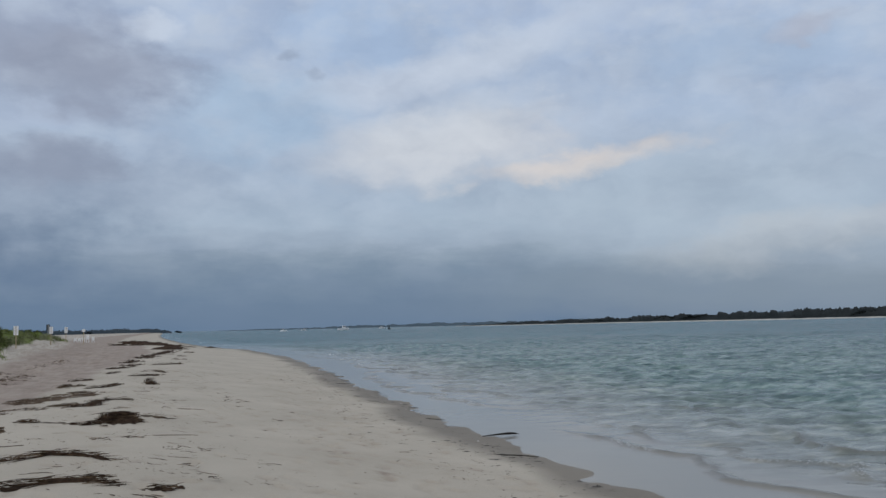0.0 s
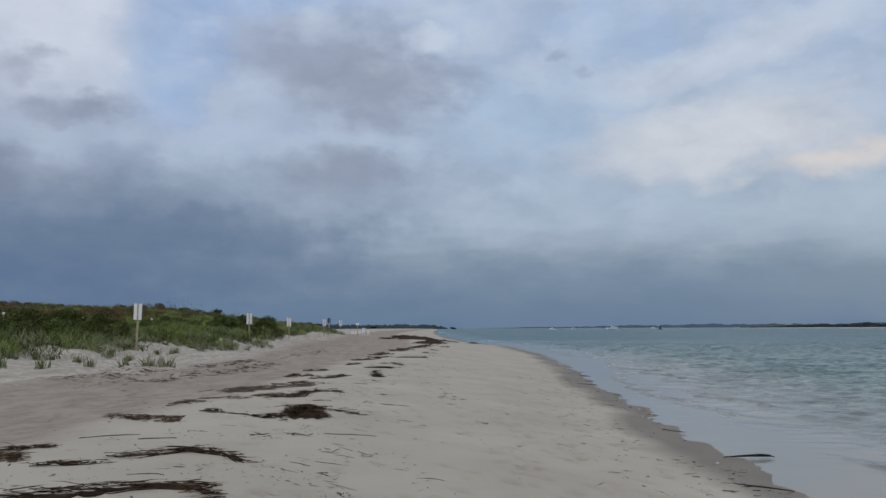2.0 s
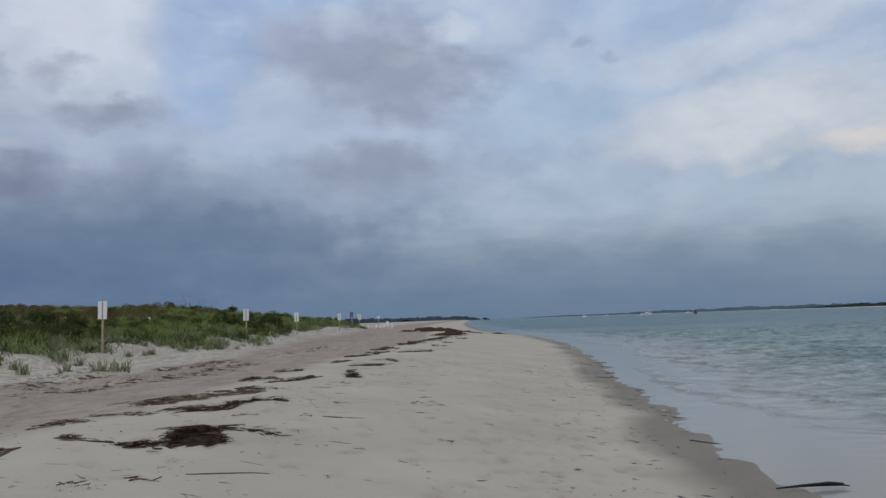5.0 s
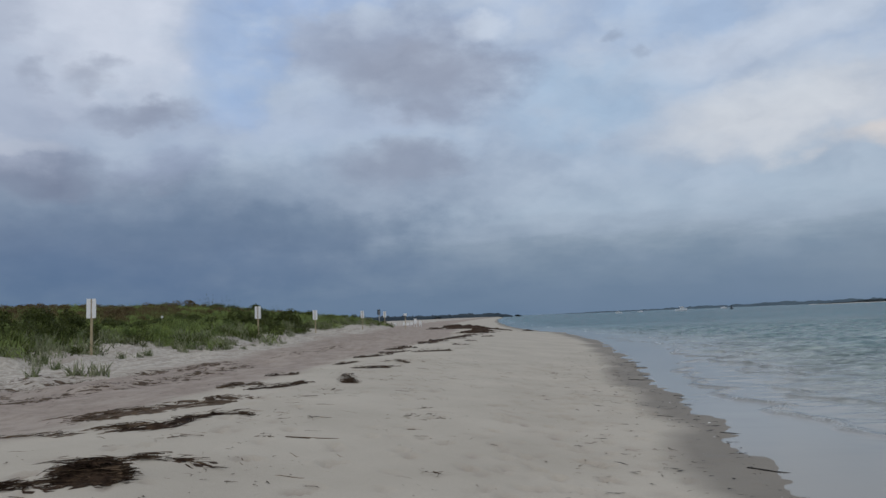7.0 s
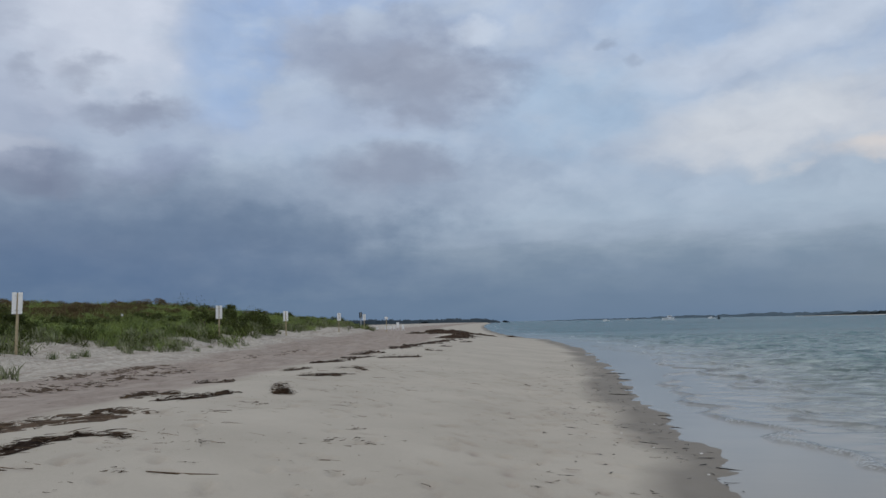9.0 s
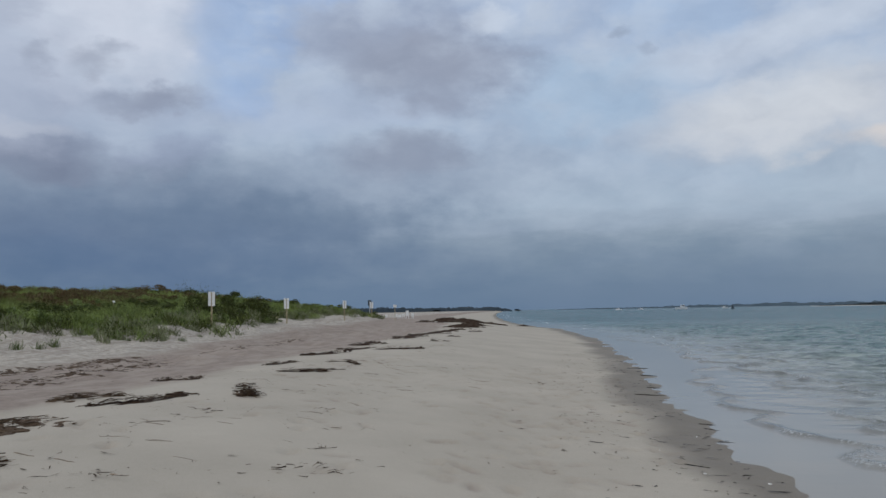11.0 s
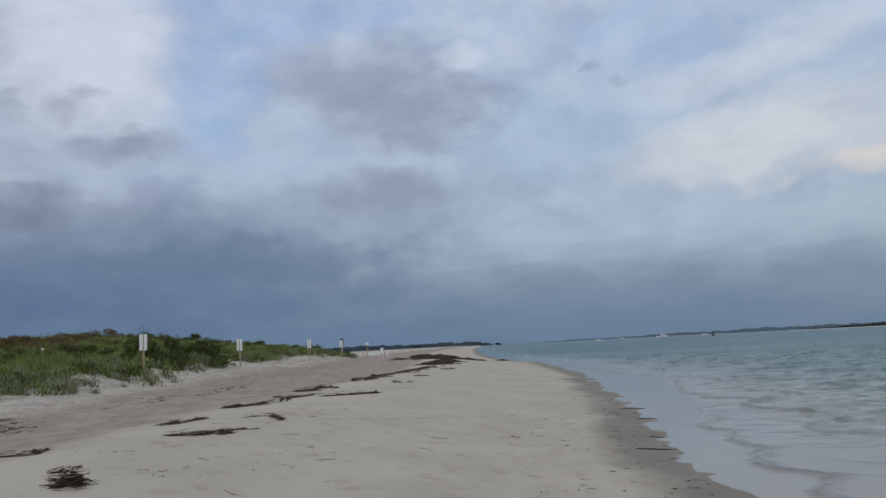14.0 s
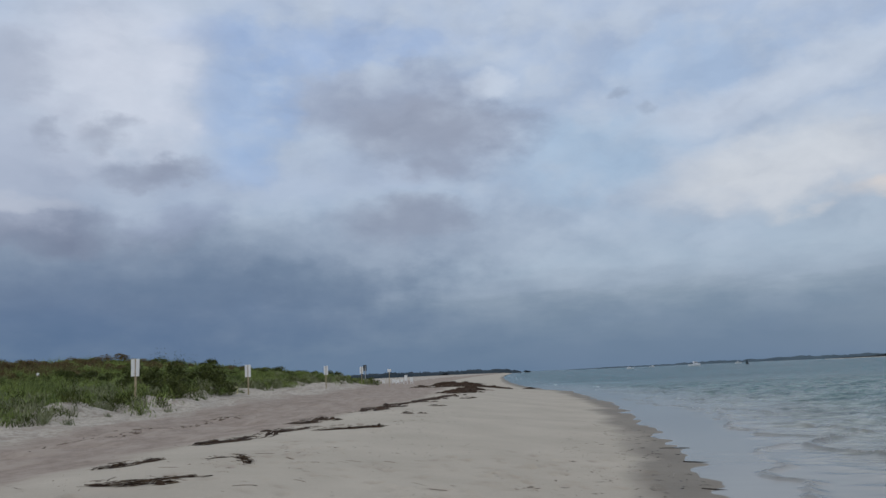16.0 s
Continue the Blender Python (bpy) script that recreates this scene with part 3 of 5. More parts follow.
foaminess = np.clip(ridge * 0.9 * (folds(XW / 1.3, YW / 1.7, 87) > 0.6) + 0.9 * ridge3 * (folds(XW / 1.1, YW / 1.2, 88) > 0.58) + 0.8 * ridge2 * (folds(XW / 2, YW / 3, 89) > 0.6), 0, 1)
# Mask of the painted shade along the wave fronts.
front_shading = np.clip(0.8 * ridge + 0.8 * ridge2 + 0.7 * ridge3, 0, 1) * close
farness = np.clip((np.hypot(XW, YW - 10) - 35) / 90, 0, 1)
water = tagged(part("water", grid_mesh("water", XW, YW, ZW, WATER, (("deep", deepness), ("foam", foaminess), ("silt", front_shading), ("far", farness)))),
               "choppy teal inlet water thinning to a pale swash film", "water", kind="structure")


# ---------------------------------------------------------------- the far shores
def polar(az, d):
    return d * math.sin(radians(az)), d * math.cos(radians(az))


def land_strip(name, rows, depth, mat, label, seed, jag):
    """A low ridge of land along (azimuth, distance, height) rows, with a ragged top and a sloping front."""
    az = np.linspace(rows[0][0], rows[-1][0], 1100)
    dist = np.interp(az, [r[0] for r in rows], [r[1] for r in rows])
    top = np.interp(az, [r[0] for r in rows], [r[2] for r in rows])
    rag = 1 + jag * ((folds(az * 1.7, az * 0, seed, 5) - 0.5) * 2 + (folds(az * 14.0, az * 0 + 4, seed + 9, 3) - 0.5) * 1.5)
    out = []
    for f, h in ((0.0, -0.05), (0.04, 0.35), (0.12, 0.75), (0.3, 1.0), (0.7, 0.9), (1.0, -0.05)):
        d = dist + f * depth
        hh = WATER_Z - 0.3 + np.where(h > 0, top * h * (rag if h > 0.5 else 1) + 0.3, 0)
        out.append(np.stack([d * np.sin(np.radians(az)), d * np.cos(np.radians(az)), hh], -1))
    g = np.array(out)
    me = grid_mesh(name, g[..., 0], g[..., 1], g[..., 2], mat)
    me.flip_normals()
    return tagged(part(name, me), label, "shore", kind="structure")


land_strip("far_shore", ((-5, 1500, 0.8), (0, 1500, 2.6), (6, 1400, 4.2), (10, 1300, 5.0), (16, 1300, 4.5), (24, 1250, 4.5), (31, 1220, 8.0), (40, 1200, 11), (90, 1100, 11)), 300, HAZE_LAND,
           "low wooded land on the horizon, haze painted into its colour", 5, 0.5)
land_strip("heath_shore", ((11, 900, 0.6), (14, 800, 2.6), (19, 700, 3.8), (24, 640, 4.6), (30, 570, 5.2), (36, 540, 6.2), (44, 520, 7.0), (90, 500, 8)), 160, FAR_LAND,
           "dark heath rising behind a pale sand strip across the inlet", 9, 0.35)
land_strip("sand_strip", ((10.5, 886, 0.3), (14, 784, 0.4), (19, 688, 0.5), (24, 628, 0.55), (30, 560, 0.6), (36, 531, 0.6), (90, 490, 0.7)), 30, FAR_SAND, "thin pale sand strip at the far waterline", 11, 0.2)
land_strip("spit", ((-40, 930, 6.0), (-22, 930, 5.8), (-14, 940, 6.4), (-11, 960, 5.8), (-8.8, 980, 5.0), (-7.9, 990, 1.4)), 150, SPIT_LAND,
           "low dark spit of land beyond the beach", 15, 0.3)


def leaf_cloud(rng, blobs, count, size, flat=0.9):
    """Small leaf faces spread through the shells of several blobs (x, y, z, radius)."""
    pick = rng.integers(0, len(blobs), count)
    b = np.array(blobs)[pick]
    d = unit(rng.normal(size=(count, 3)))
    r = b[:, 3] * rng.uniform(0.55, 1.12, count)
    c = b[:, :3] + d * r[:, None] * np.array([1, 1, flat])
    c[:, 2] = np.maximum(c[:, 2], 0.03)
    a = unit(rng.normal(size=(count, 3)) + d * 0.4)
    s = unit(np.cross(a, rng.normal(size=(count, 3))))
    w = size * rng.uniform(0.6, 1.4, count)[:, None]
    verts = np.stack([c - a * w, c + s * w * 0.5, c + a * w, c - s * w * 0.5], 1).reshape(-1, 3)
    faces = (np.arange(count)[:, None] * 4 + np.arange(4)[None]).tolist()
    return verts, faces


def stems(rng, count, height, spread, width, segs=3):
    roots = np.stack([rng.normal(0, 0.08, count), rng.normal(0, 0.08, count), np.zeros(count) - 0.05], -1)
    aims = unit(np.stack([rng.normal(0, spread, count), rng.normal(0, spread, count), np.ones(count)], -1))
    return ribbons(roots, aims, rng.uniform(0.6, 1.0, count) * height, np.full(count, width), np.full(count, 0.12), rng, segs)


def shrub(name, rng, wide, tall, leaves, leaf_size, leaf_mat, lumps=7):
    blobs = []
    for k in range(lumps):
        r = rng.uniform(0.22, 0.42) * tall
        blobs.append((rng.normal(0, wide * 0.3), rng.normal(0, wide * 0.3), rng.uniform(0.25, 0.95) * tall - r * 0.5, r))
    top = new(name)
    vs, fs = stems(rng, 14, tall * 0.9, 0.5, 0.05)
    tagged(part("woody_base", mesh_from("woody_base", vs, fs, TWIG), top), kind="stuff")
    vs, fs = leaf_cloud(rng, blobs, leaves, leaf_size)
    tagged(part("foliage", mesh_from("foliage", vs, fs, leaf_mat), top), kind="stuff")
    return top


# Trees and thickets that stand out on the heath across the water.
rng = np.random.default_rng(21)
far_kinds = []
for k in range(3):
    far_kinds.append(tagged(shrub("far_tree", rng, 7.0, 5.0, 700, 0.55, FAR_LEAF, 9), "dark rounded tree on the far heath", "tree", "trees across the inlet"))
spots = [(24.0, 1.0), (24.9, 0.75), (25.6, 0.9), (26.3, 0.95), (26.9, 0.85), (32.5, 0.75), (35.7, 0.9), (36.3, 0.8)]
for _ in range(120):
    az = rng.uniform(13.5, 46)
    spots.append((az, rng.uniform(0.2, 0.5) * min(1.0, 0.6 + (az - 13) / 20)))
for k, (az, size) in enumerate(spots):
    d = float(np.interp(az, (11, 14, 19, 24, 30, 36, 44), (900, 800, 700, 640, 570, 540, 520))) + rng.uniform(8, 22)
    x, y = polar(az, d)
    m = pose(x, y, WATER_Z + 0.9, 0, 0, rng.uniform(0, 360)) @ Matrix.Diagonal((size * rng.uniform(0.9, 1.5), size * rng.uniform(0.9, 1.5), size * 0.95, 1))
    if k < 3:
        far_kinds[k].matrix_basis = m
    else:
        c = copy_thing(far_kinds[k % 3], Matrix())
        c.matrix_basis = m
for az, size, d in ((-7.5, 0.5, 1012), (-8.4, 0.45, 998), (-9.6, 0.45, 985), (-11.2, 0.6, 970), (-13.0, 0.7, 955), (-14.6, 0.55, 950)):
    x, y = polar(az, d)
    c = copy_thing(far_kinds[0], Matrix())
    tagged(c, "dark clump of trees on the far spit", "tree", "trees on the spit")
    c.matrix_basis = pose(x, y, WATER_Z + 0.3, 0, 0, az * 31) @ Matrix.Diagonal((size * 2, size * 2, size, 1))


# ---------------------------------------------------------------- dune vegetation
EDGE_Y = (20, 32, 35, 37.5, 39, 40.5, 42, 45, 47, 50, 54, 56, 65, 80, 98, 115)
EDGE_S = (17.4, 17.2, 18.0, 15.7, 15.4, 17.0, 15.5, 16.2, 17.2, 17.6, 17.3, 18.0, 18.8, 17.8, 16.2, 15.5)


def green_edge(y):
    """How far inland the growth begins."""
    return np.interp(y, EDGE_Y, EDGE_S) + 1.8 * (folds(np.asarray(y, float) / 2.2, np.asarray(y, float) * 0, 101, 3) - 0.5)


def veg_density(x, y):
    """How thickly the dune is grown, 0 to 1."""
    s = shore(y) - x
    gaps = np.interp(s - green_edge(y), (0, 1.0, 3.5, 6), (0.46, 0.36, 0.24, 0.2))
    cover = np.clip((s - green_edge(y)) / 0.9, 0, 1) * np.clip((folds(x / 2.5, y / 2.5, 103) - gaps) * 6, 0, 1)
    return cover * np.interp(y, (20, 85, 112, 125), (1, 1, 0.8, 0))


rng = np.random.default_rng(33)
n = 210000
yy = 18 + 104 * rng.uniform(0, 1, n) ** 0.9
xx = shore(yy) - (14 + 34 * rng.uniform(0, 1, n) ** 1.35)
keep = rng.uniform(0, 1, n) < veg_density(xx, yy)
xx, yy = xx[keep], yy[keep]
tall = 0.08 + 0.72 * np.clip(folds(xx / 0.8, yy / 0.8, 107) * 2.4 - 0.75, 0, 1)
roots = np.stack([xx, yy, ground_z(xx, yy) - 0.03], -1)
k = 4
roots = np.repeat(roots, k, 0) + np.concatenate([rng.normal(0, 0.07, (len(xx) * k, 2)), np.zeros((len(xx) * k, 1))], 1)
aims = unit(np.stack([rng.normal(0.1, 0.5, len(roots)), rng.normal(0, 0.5, len(roots)), np.ones(len(roots))], -1))
vs, fs = ribbons(roots, aims, np.repeat(tall, k) * rng.uniform(0.6, 1.25, len(roots)), rng.uniform(0.018, 0.04, len(roots)), rng.uniform(0.0, 0.25, len(roots)), rng)
tagged(part("dune_grass", mesh_from("dune_grass", vs, fs, GRASS)), "dense green dune grass behind the sign posts", "grass", kind="stuff")

rng = np.random.default_rng(35)
green_kinds = [tagged(shrub("green_shrub", rng, 2.4, 1.2, 3800, 0.045, LEAF), "low dark green shrub among the dune grass", "shrub", "dune shrubs") for _ in range(3)]
rust_kinds = [tagged(shrub("russet_shrub", rng, 2.6, 1.35, 4200, 0.045, RUST), "reddish-brown dry shrub on the dune top", "shrub", "russet dune shrubs") for _ in range(3)]


fresh_kinds = [tagged(shrub("dune_bush", rng, 2.0, 0.75, 2600, 0.04, FRESH, 9), "rounded fresh green bush at the dune edge", "bush", "green dune bushes") for _ in range(3)]


def plant(kinds, used, x, y, size, squash=1.0):
    m = pose(*at_ground(x, y, -0.05), 0, 0, rng.uniform(0, 360)) @ Matrix.Diagonal((size * 1.2, size * 1.2, size * squash, 1))
    if used < len(kinds):
        kinds[used].matrix_basis = m
        return
    copy_thing(kinds[used % len(kinds)], Matrix()).matrix_basis = m


# The dark thickets by the edge of the sand and along the dune.
dark = [(18.6, 31.5, 0.5), (19.2, 33, 0.6), (20.0, 34.5, 0.65), (19.4, 36, 0.6), (20.8, 37, 0.65), (22, 33, 0.6), (21.4, 35.5, 0.7), (23, 37.5, 0.65), (18.4, 34.4, 0.45), (19.8, 29.5, 0.6),
        (18.4, 49.5, 0.55), (17.8, 52.3, 0.75), (18.2, 53.6, 0.8), (18.0, 54.8, 0.7), (19.4, 53, 0.8)]
k = 0
for s, y, size in dark:
    plant(green_kinds, k, float(shore(y)) - s, y, size * 1.2)
    k += 1
for _ in range(190):
    y = rng.uniform(22, 112)
    s = rng.uniform(20, 24) if y < 72 else rng.uniform(20, 38)
    plant(green_kinds, k, float(shore(y)) - s, y, rng.uniform(0.4, 0.8) * (1.3 if y > 72 else 0.9), rng.uniform(0.5, 0.8))
    k += 1
k = 0
for _ in range(400):
    y = rng.uniform(22, 108)
    s = float(green_edge(y)) + 0.5 + rng.uniform(0.0, 1) ** 1.8 * 7
    if 26 < y < 33:
        continue
    plant(fresh_kinds, k, float(shore(y)) - s, y, rng.uniform(0.3, 0.75), rng.uniform(0.8, 1.35))
    k += 1
k = 0
for _ in range(450):
    y = rng.uniform(20, 84)
    s = 24.5 + 25 * rng.uniform(0, 1) ** 1.3
    if y > 72 and rng.uniform() < (y - 66) / 20:
        continue
    plant(rust_kinds, k, float(shore(y)) - s, y, rng.uniform(0.5, 0.75), rng.uniform(0.6, 0.8))
    k += 1

# Low growth that carries on towards the far end of the dune.
for _ in range(70):
    y = rng.uniform(106, 150)
    plant(green_kinds, 99, float(shore(y)) - rng.uniform(17, 34), y, rng.uniform(0.35, 0.7), rng.uniform(0.5, 0.8))

# Single tufts on the bare sand at the foot of the dune.
tuft_kinds = []
for q in range(6):
    sage = q >= 4
    top = tagged(new("beach_grass_tuft"), "pale grey-green leafy tuft at the dune edge" if sage else "sparse grey-green grass tuft on bare sand", "grass tuft", "tufts at the dune foot")
    cnt = 60
    r0 = np.stack([rng.normal(0, 0.07, cnt), rng.normal(0, 0.07, cnt), np.full(cnt, -0.03)], -1)
    am = unit(np.stack([rng.normal(0.05, 0.33, cnt), rng.normal(0, 0.33, cnt), np.ones(cnt)], -1))
    vs, fs = ribbons(r0 * (1.8 if sage else 1.0), am, rng.uniform(0.15, 0.5, cnt), rng.uniform(0.016, 0.034, cnt) if sage else rng.uniform(0.012, 0.026, cnt), rng.uniform(0.05, 0.35, cnt), rng, 3)
    tagged(part("foliage", mesh_from("foliage", vs, fs, SAGE if sage else TUFT), top), kind="stuff")
    cnt = 9
    r0 = np.stack([rng.normal(0, 0.07, cnt), rng.normal(0, 0.07, cnt), np.full(cnt, -0.03)], -1)
    am = unit(np.stack([rng.normal(0.05, 0.22, cnt), rng.normal(0, 0.22, cnt), np.ones(cnt)], -1))
    vs, fs = ribbons(r0, am, rng.uniform(0.3, 0.55, cnt), rng.uniform(0.014, 0.026, cnt), rng.uniform(0.0, 0.12, cnt), rng, 2)
    tagged(part("dry_growth", mesh_from("dry_growth", vs, fs, STRAW), top, "pale dry stalks"), kind="stuff")
    tuft_kinds.append(top)
spots = [(-12.5, 24.2, 0.9), (-11.9, 24.8, 0.8), (-13.4, 25.1, 0.9), (-12.8, 26.8, 0.8), (-12.0, 26.4, 1.05), (-11.6, 26.6, 1.1), (-14.1, 28, 1.0), (-14.4, 32.7, 0.8), (-14.7, 32.3, 0.8),
         (-14.6, 33.6, 0.9), (-14.6, 35.7, 0.9), (-15.1, 40.4, 0.9), (-12.7, 22.4, 1.0), (-13.6, 22.0, 1.1)]
for _ in range(280):
    y = 21 + 84 * rng.uniform(0, 1) ** 1.4
    s = float(green_edge(y)) - 2.0 * rng.uniform(0, 1) ** 1.7 + 1.3 * rng.uniform(0, 1)
    spots.append((float(shore(y)) - s, y, rng.uniform(0.4, 0.95)))
for q, (x, y, size) in enumerate(spots):
    m = pose(*at_ground(x, y, -0.01), 0, 0, rng.uniform(0, 360)) @ Matrix.Diagonal((size, size, size, 1))
    if q < 6:
        tuft_kinds[q].matrix_basis = m
    else:
        copy_thing(tuft_kinds[q % 6], Matrix()).matrix_basis = m


# Countless leafy plants along the ragged edge of the growth.
n = 900
yy = 21 + 90 * rng.uniform(0, 1, n) ** 1.2
xx = shore(yy) - (green_edge(yy) - 1.5 + 3.0 * rng.uniform(0, 1, n) ** 0.8)
big_leaf = rng.uniform(0.6, 1.6, n)
for name, mat, chosen, lab in (("edge_plants", SAGE, np.arange(n) % 5 < 2, "pale grey-green leafy plants along the dune edge"), ("edge_grass", FRESH, np.arange(n) % 5 == 2, "fresh green plants along the dune edge"),
                                ("dark_edge_plants", LEAF, np.arange(n) % 5 >= 3, "dark green leafy plants along the dune edge")):
    cx, cy, cs = np.repeat(xx[chosen], 56), np.repeat(yy[chosen], 56), np.repeat(big_leaf[chosen], 56)
    cx, cy = cx + rng.normal(0, 0.12, len(cx)) * cs, cy + rng.normal(0, 0.12, len(cy)) * cs
    lift = rng.uniform(0, 0.28, len(cx)) * cs
    aims = unit(np.stack([rng.normal(0, 0.5, len(cx)), rng.normal(0, 0.5, len(cx)), np.ones(len(cx))], -1))
    vs, fs = ribbons(np.stack([cx, cy, ground_z(cx, cy) - 0.02 + lift], -1), aims, rng.uniform(0.08, 0.26, len(cx)) * cs, rng.uniform(0.015, 0.034, len(cx)), rng.uniform(0.0, 0.3, len(cx)), rng, 2)
    tagged(part(name, mesh_from(name, vs, fs, mat)), lab, "plants", kind="stuff")

# Tall sparse weeds that break the skyline of the dune, and two dark thickets beyond.
weed = tagged(shrub("tall_weed", rng, 0.5, 1.7, 170, 0.06, LEAF, 5), "tall thin dark weed on the dune crest", "weed", "weeds on the dune crest")
for q, (dx, dy, size) in enumerate(((0, 0, 1.0), (1.3, 0.5, 0.9), (-1.6, 1, 0.85), (2.9, 0.4, 0.8), (4.3, 1.5, 0.75), (-3.2, 0, 0.8), (6.0, 2, 0.7))):
    m = pose(*at_ground(-40.3 + dx, 86 + dy, -0.05), 0, 0, 70 * q) @ Matrix.Diagonal((size, size, size, 1))
    if q == 0:
        weed.matrix_basis = m
    else:
        copy_thing(weed, Matrix()).matrix_basis = m
for x, y, size in ((-33.4, 94.2, 1.0), (-34.6, 94.8, 0.8), (-32.2, 94.5, 0.7), (-28.6, 92.4, 0.9), (-27.5, 93.0, 0.75), (-29.7, 92.0, 0.7)):
    plant(green_kinds, 99, x, y, size, 1.05)


# ---------------------------------------------------------------- sign posts
def sign_post():
    top = new("sign_post")
    part("post", (block(0.058, 0.058, 1.95, pose(0, 0, 0.725), 0.005), POST), top)
    for side in (-1, 1):
        plate = part("sign_plate", (block(0.118, 0.012, 0.56, pose(side * 0.078, -0.038, 1.43), 0.004), PANEL), top, "white sign plate")
        for z in (1.24, 1.62):
            bolt = bmesh.new()
            bmesh.ops.create_cone(bolt, cap_ends=True, segments=8, radius1=0.012, radius2=0.010, depth=0.012, matrix=pose(side * 0.035, -0.048, z, 90))
            part("bolt", (bolt, STEEL), plate)
    part("crossbar", (block(0.26, 0.025, 0.05, pose(0, 0.0425, 1.43), 0.004), POST), top)
    return tagged(top, "pair of white notice plates on a yellowish timber post", "sign", "signs along the dune foot")


first = sign_post()
for q, (x, y, turn, lean) in enumerate(((-14.8, 30.95, 14, 1.0), (-16.17, 45.1, 12, 0.4), (-17.98, 56.95, 10, -0.6), (-20.08, 72.3, 35, 0.5), (-22.7, 87.2, 20, 0.5))):
    m = pose(*at_ground(x, y), 0, lean, turn)
    z_top = (2.435, 2.338, 2.244, 2.283, 2.33)[q] - 1.71
    m.translation.z = z_top
    if q == 0:
        first.matrix_basis = m
    else:
        copy_thing(first, m)

dark_sign = tagged(new("dark_sign"), "dark sign seen from behind on a grey post", "sign")
part("post", (block(0.09, 0.09, 2.3, pose(0, 0, 0.85), 0.006), STEEL), dark_sign)
part("sign_plate", (block(0.42, 0.02, 0.7, pose(0, 0.06, 1.7), 0.005), DARK), dark_sign, "dark plate")
dark_sign.matrix_basis = pose(*at_ground(-32.3, 117), 0, 0, 40)

board_sign = tagged(new("square_sign"), "small square white sign on a thin post", "sign")
part("post", (block(0.06, 0.06, 2.3, pose(0, 0, 0.85), 0.006), POST), board_sign)
part("sign_plate", (block(0.34, 0.02, 0.26, pose(0, -0.055, 1.87), 0.005), PANEL), board_sign, "white plate")
board_sign.matrix_basis = pose(*at_ground(-23.6, 98, -0.35), 0, 0, 15)


def notice_board(name, wide, high, label):
    top = tagged(new(name), label, "notice board", "boards at the far beach entry")
    for side in (-1, 1):
        part("leg", (block(0.06, 0.06, high + 0.3, pose(side * (wide / 2 - 0.03), 0.02, high / 2 - 0.15), 0.01), PANEL), top)
    part("panel", (block(wide, 0.05, high * 0.62, pose(0, -0.037, high * 0.66), 0.01), PANEL), top)
    return top


for x, y, w, h in ((-28.2, 120, 0.34, 1.1), (-27.6, 120.4, 0.3, 0.8), (-28.75, 120.2, 0.34, 0.6), (-29.25, 120.1, 0.36, 0.55), (-29.8, 120.3, 0.4, 0.6), (-31.2, 120.6, 0.3, 0.5)):
    notice_board("notice_board", w, h, "weathered white board on two legs by the beach").matrix_basis = pose(*at_ground(x, y), 0, 0, 12)

# White stake markers in the dune grass.
stake = tagged(new("marker_stake"), "thin stake with a white cap in the dune grass", "marker", "stakes in the dune")
part("stake", (block(0.03, 0.03, 1.0, pose(0, 0, 0.4), 0.004), POST), stake)
part("cap", (block(0.085, 0.085, 0.1, pose(0, 0, 0.945), 0.015), PANEL), stake, "white cap")
for q, (x, y, z) in enumerate(((-22.4, 34.5, 1.95), (-23.2, 41.5, 1.9), (-24.5, 51.0, 1.89), (-27.5, 62.2, 1.95), (-30.4, 73.5, 2.0))):
    m = pose(x, y, z - 0.68)
    if q == 0:
        stake.matrix_basis = m
    else:
        copy_thing(stake, m)

# Pale yellow trestle at the dune edge.
trestle = tagged(new("trestle"), "small pale yellow trestle half hidden by dune grass", "trestle")
for sx in (-0.3, 0.3):
    for sy in (-0.18, 0.18):
        part("leg", (block(0.05, 0.05, 0.7, pose(sx, sy, 0.3, -12 if sy > 0 else 12), 0.006), YELLOW), trestle)
part("beam", (block(0.8, 0.14, 0.1, pose(0, 0, 0.66), 0.01), YELLOW), trestle)
trestle.matrix_basis = pose(*at_ground(-18.9, 57.3, -0.05), 0, 0, 20) @ Matrix.Diagonal((0.55, 0.55, 0.6, 1))


# ---------------------------------------------------------------- seaweed wrack
def mound(along, across, total, width, height, seed, whole):
    """The grid of a heap or a broad bank: a ragged, lumpy mound along the line."""
    nu, nv = min(max(14, int(total / 0.06)), 160), 13
    f, g = np.meshgrid(np.linspace(0, 1, nu), np.linspace(-1, 1, nv), indexing="ij")
    mid = along(f.ravel()).reshape(nu, nv, 2)
    ragged = np.clip(4.2 * (folds(f * total / 0.4, f * 0 + seed, seed, 3) - 0.3), 0.12 if whole else 0.02, 1.35)
    ends = np.clip(np.minimum(f, 1 - f) * 5, 0, 1) ** 0.5
    wander = (0.25 + width) * (folds(f * total / 0.7, f * 0 + 3.0, seed + 5, 3) - 0.5)
    reach = g * width / 2 * ragged * ends * (0.7 + 0.6 * folds(f * total / 0.12, np.sign(g) * 3.0, seed + 7, 2)) + wander
    px = mid[..., 0] + across[0] * reach
    py = mid[..., 1] + across[1] * reach
    px = px + 0.07 * (folds(px / 0.12, py / 0.12, seed + 2, 2) - 0.5)
    lump = (1 - g**2) ** 0.6 * ends * (0.2 + 1.4 * folds(px / 0.13, py / 0.13, seed + 3, 3))
    return px, py, ground_z(px, py) + height * lump * np.clip(ragged, 0.3, 1.3) - 0.012


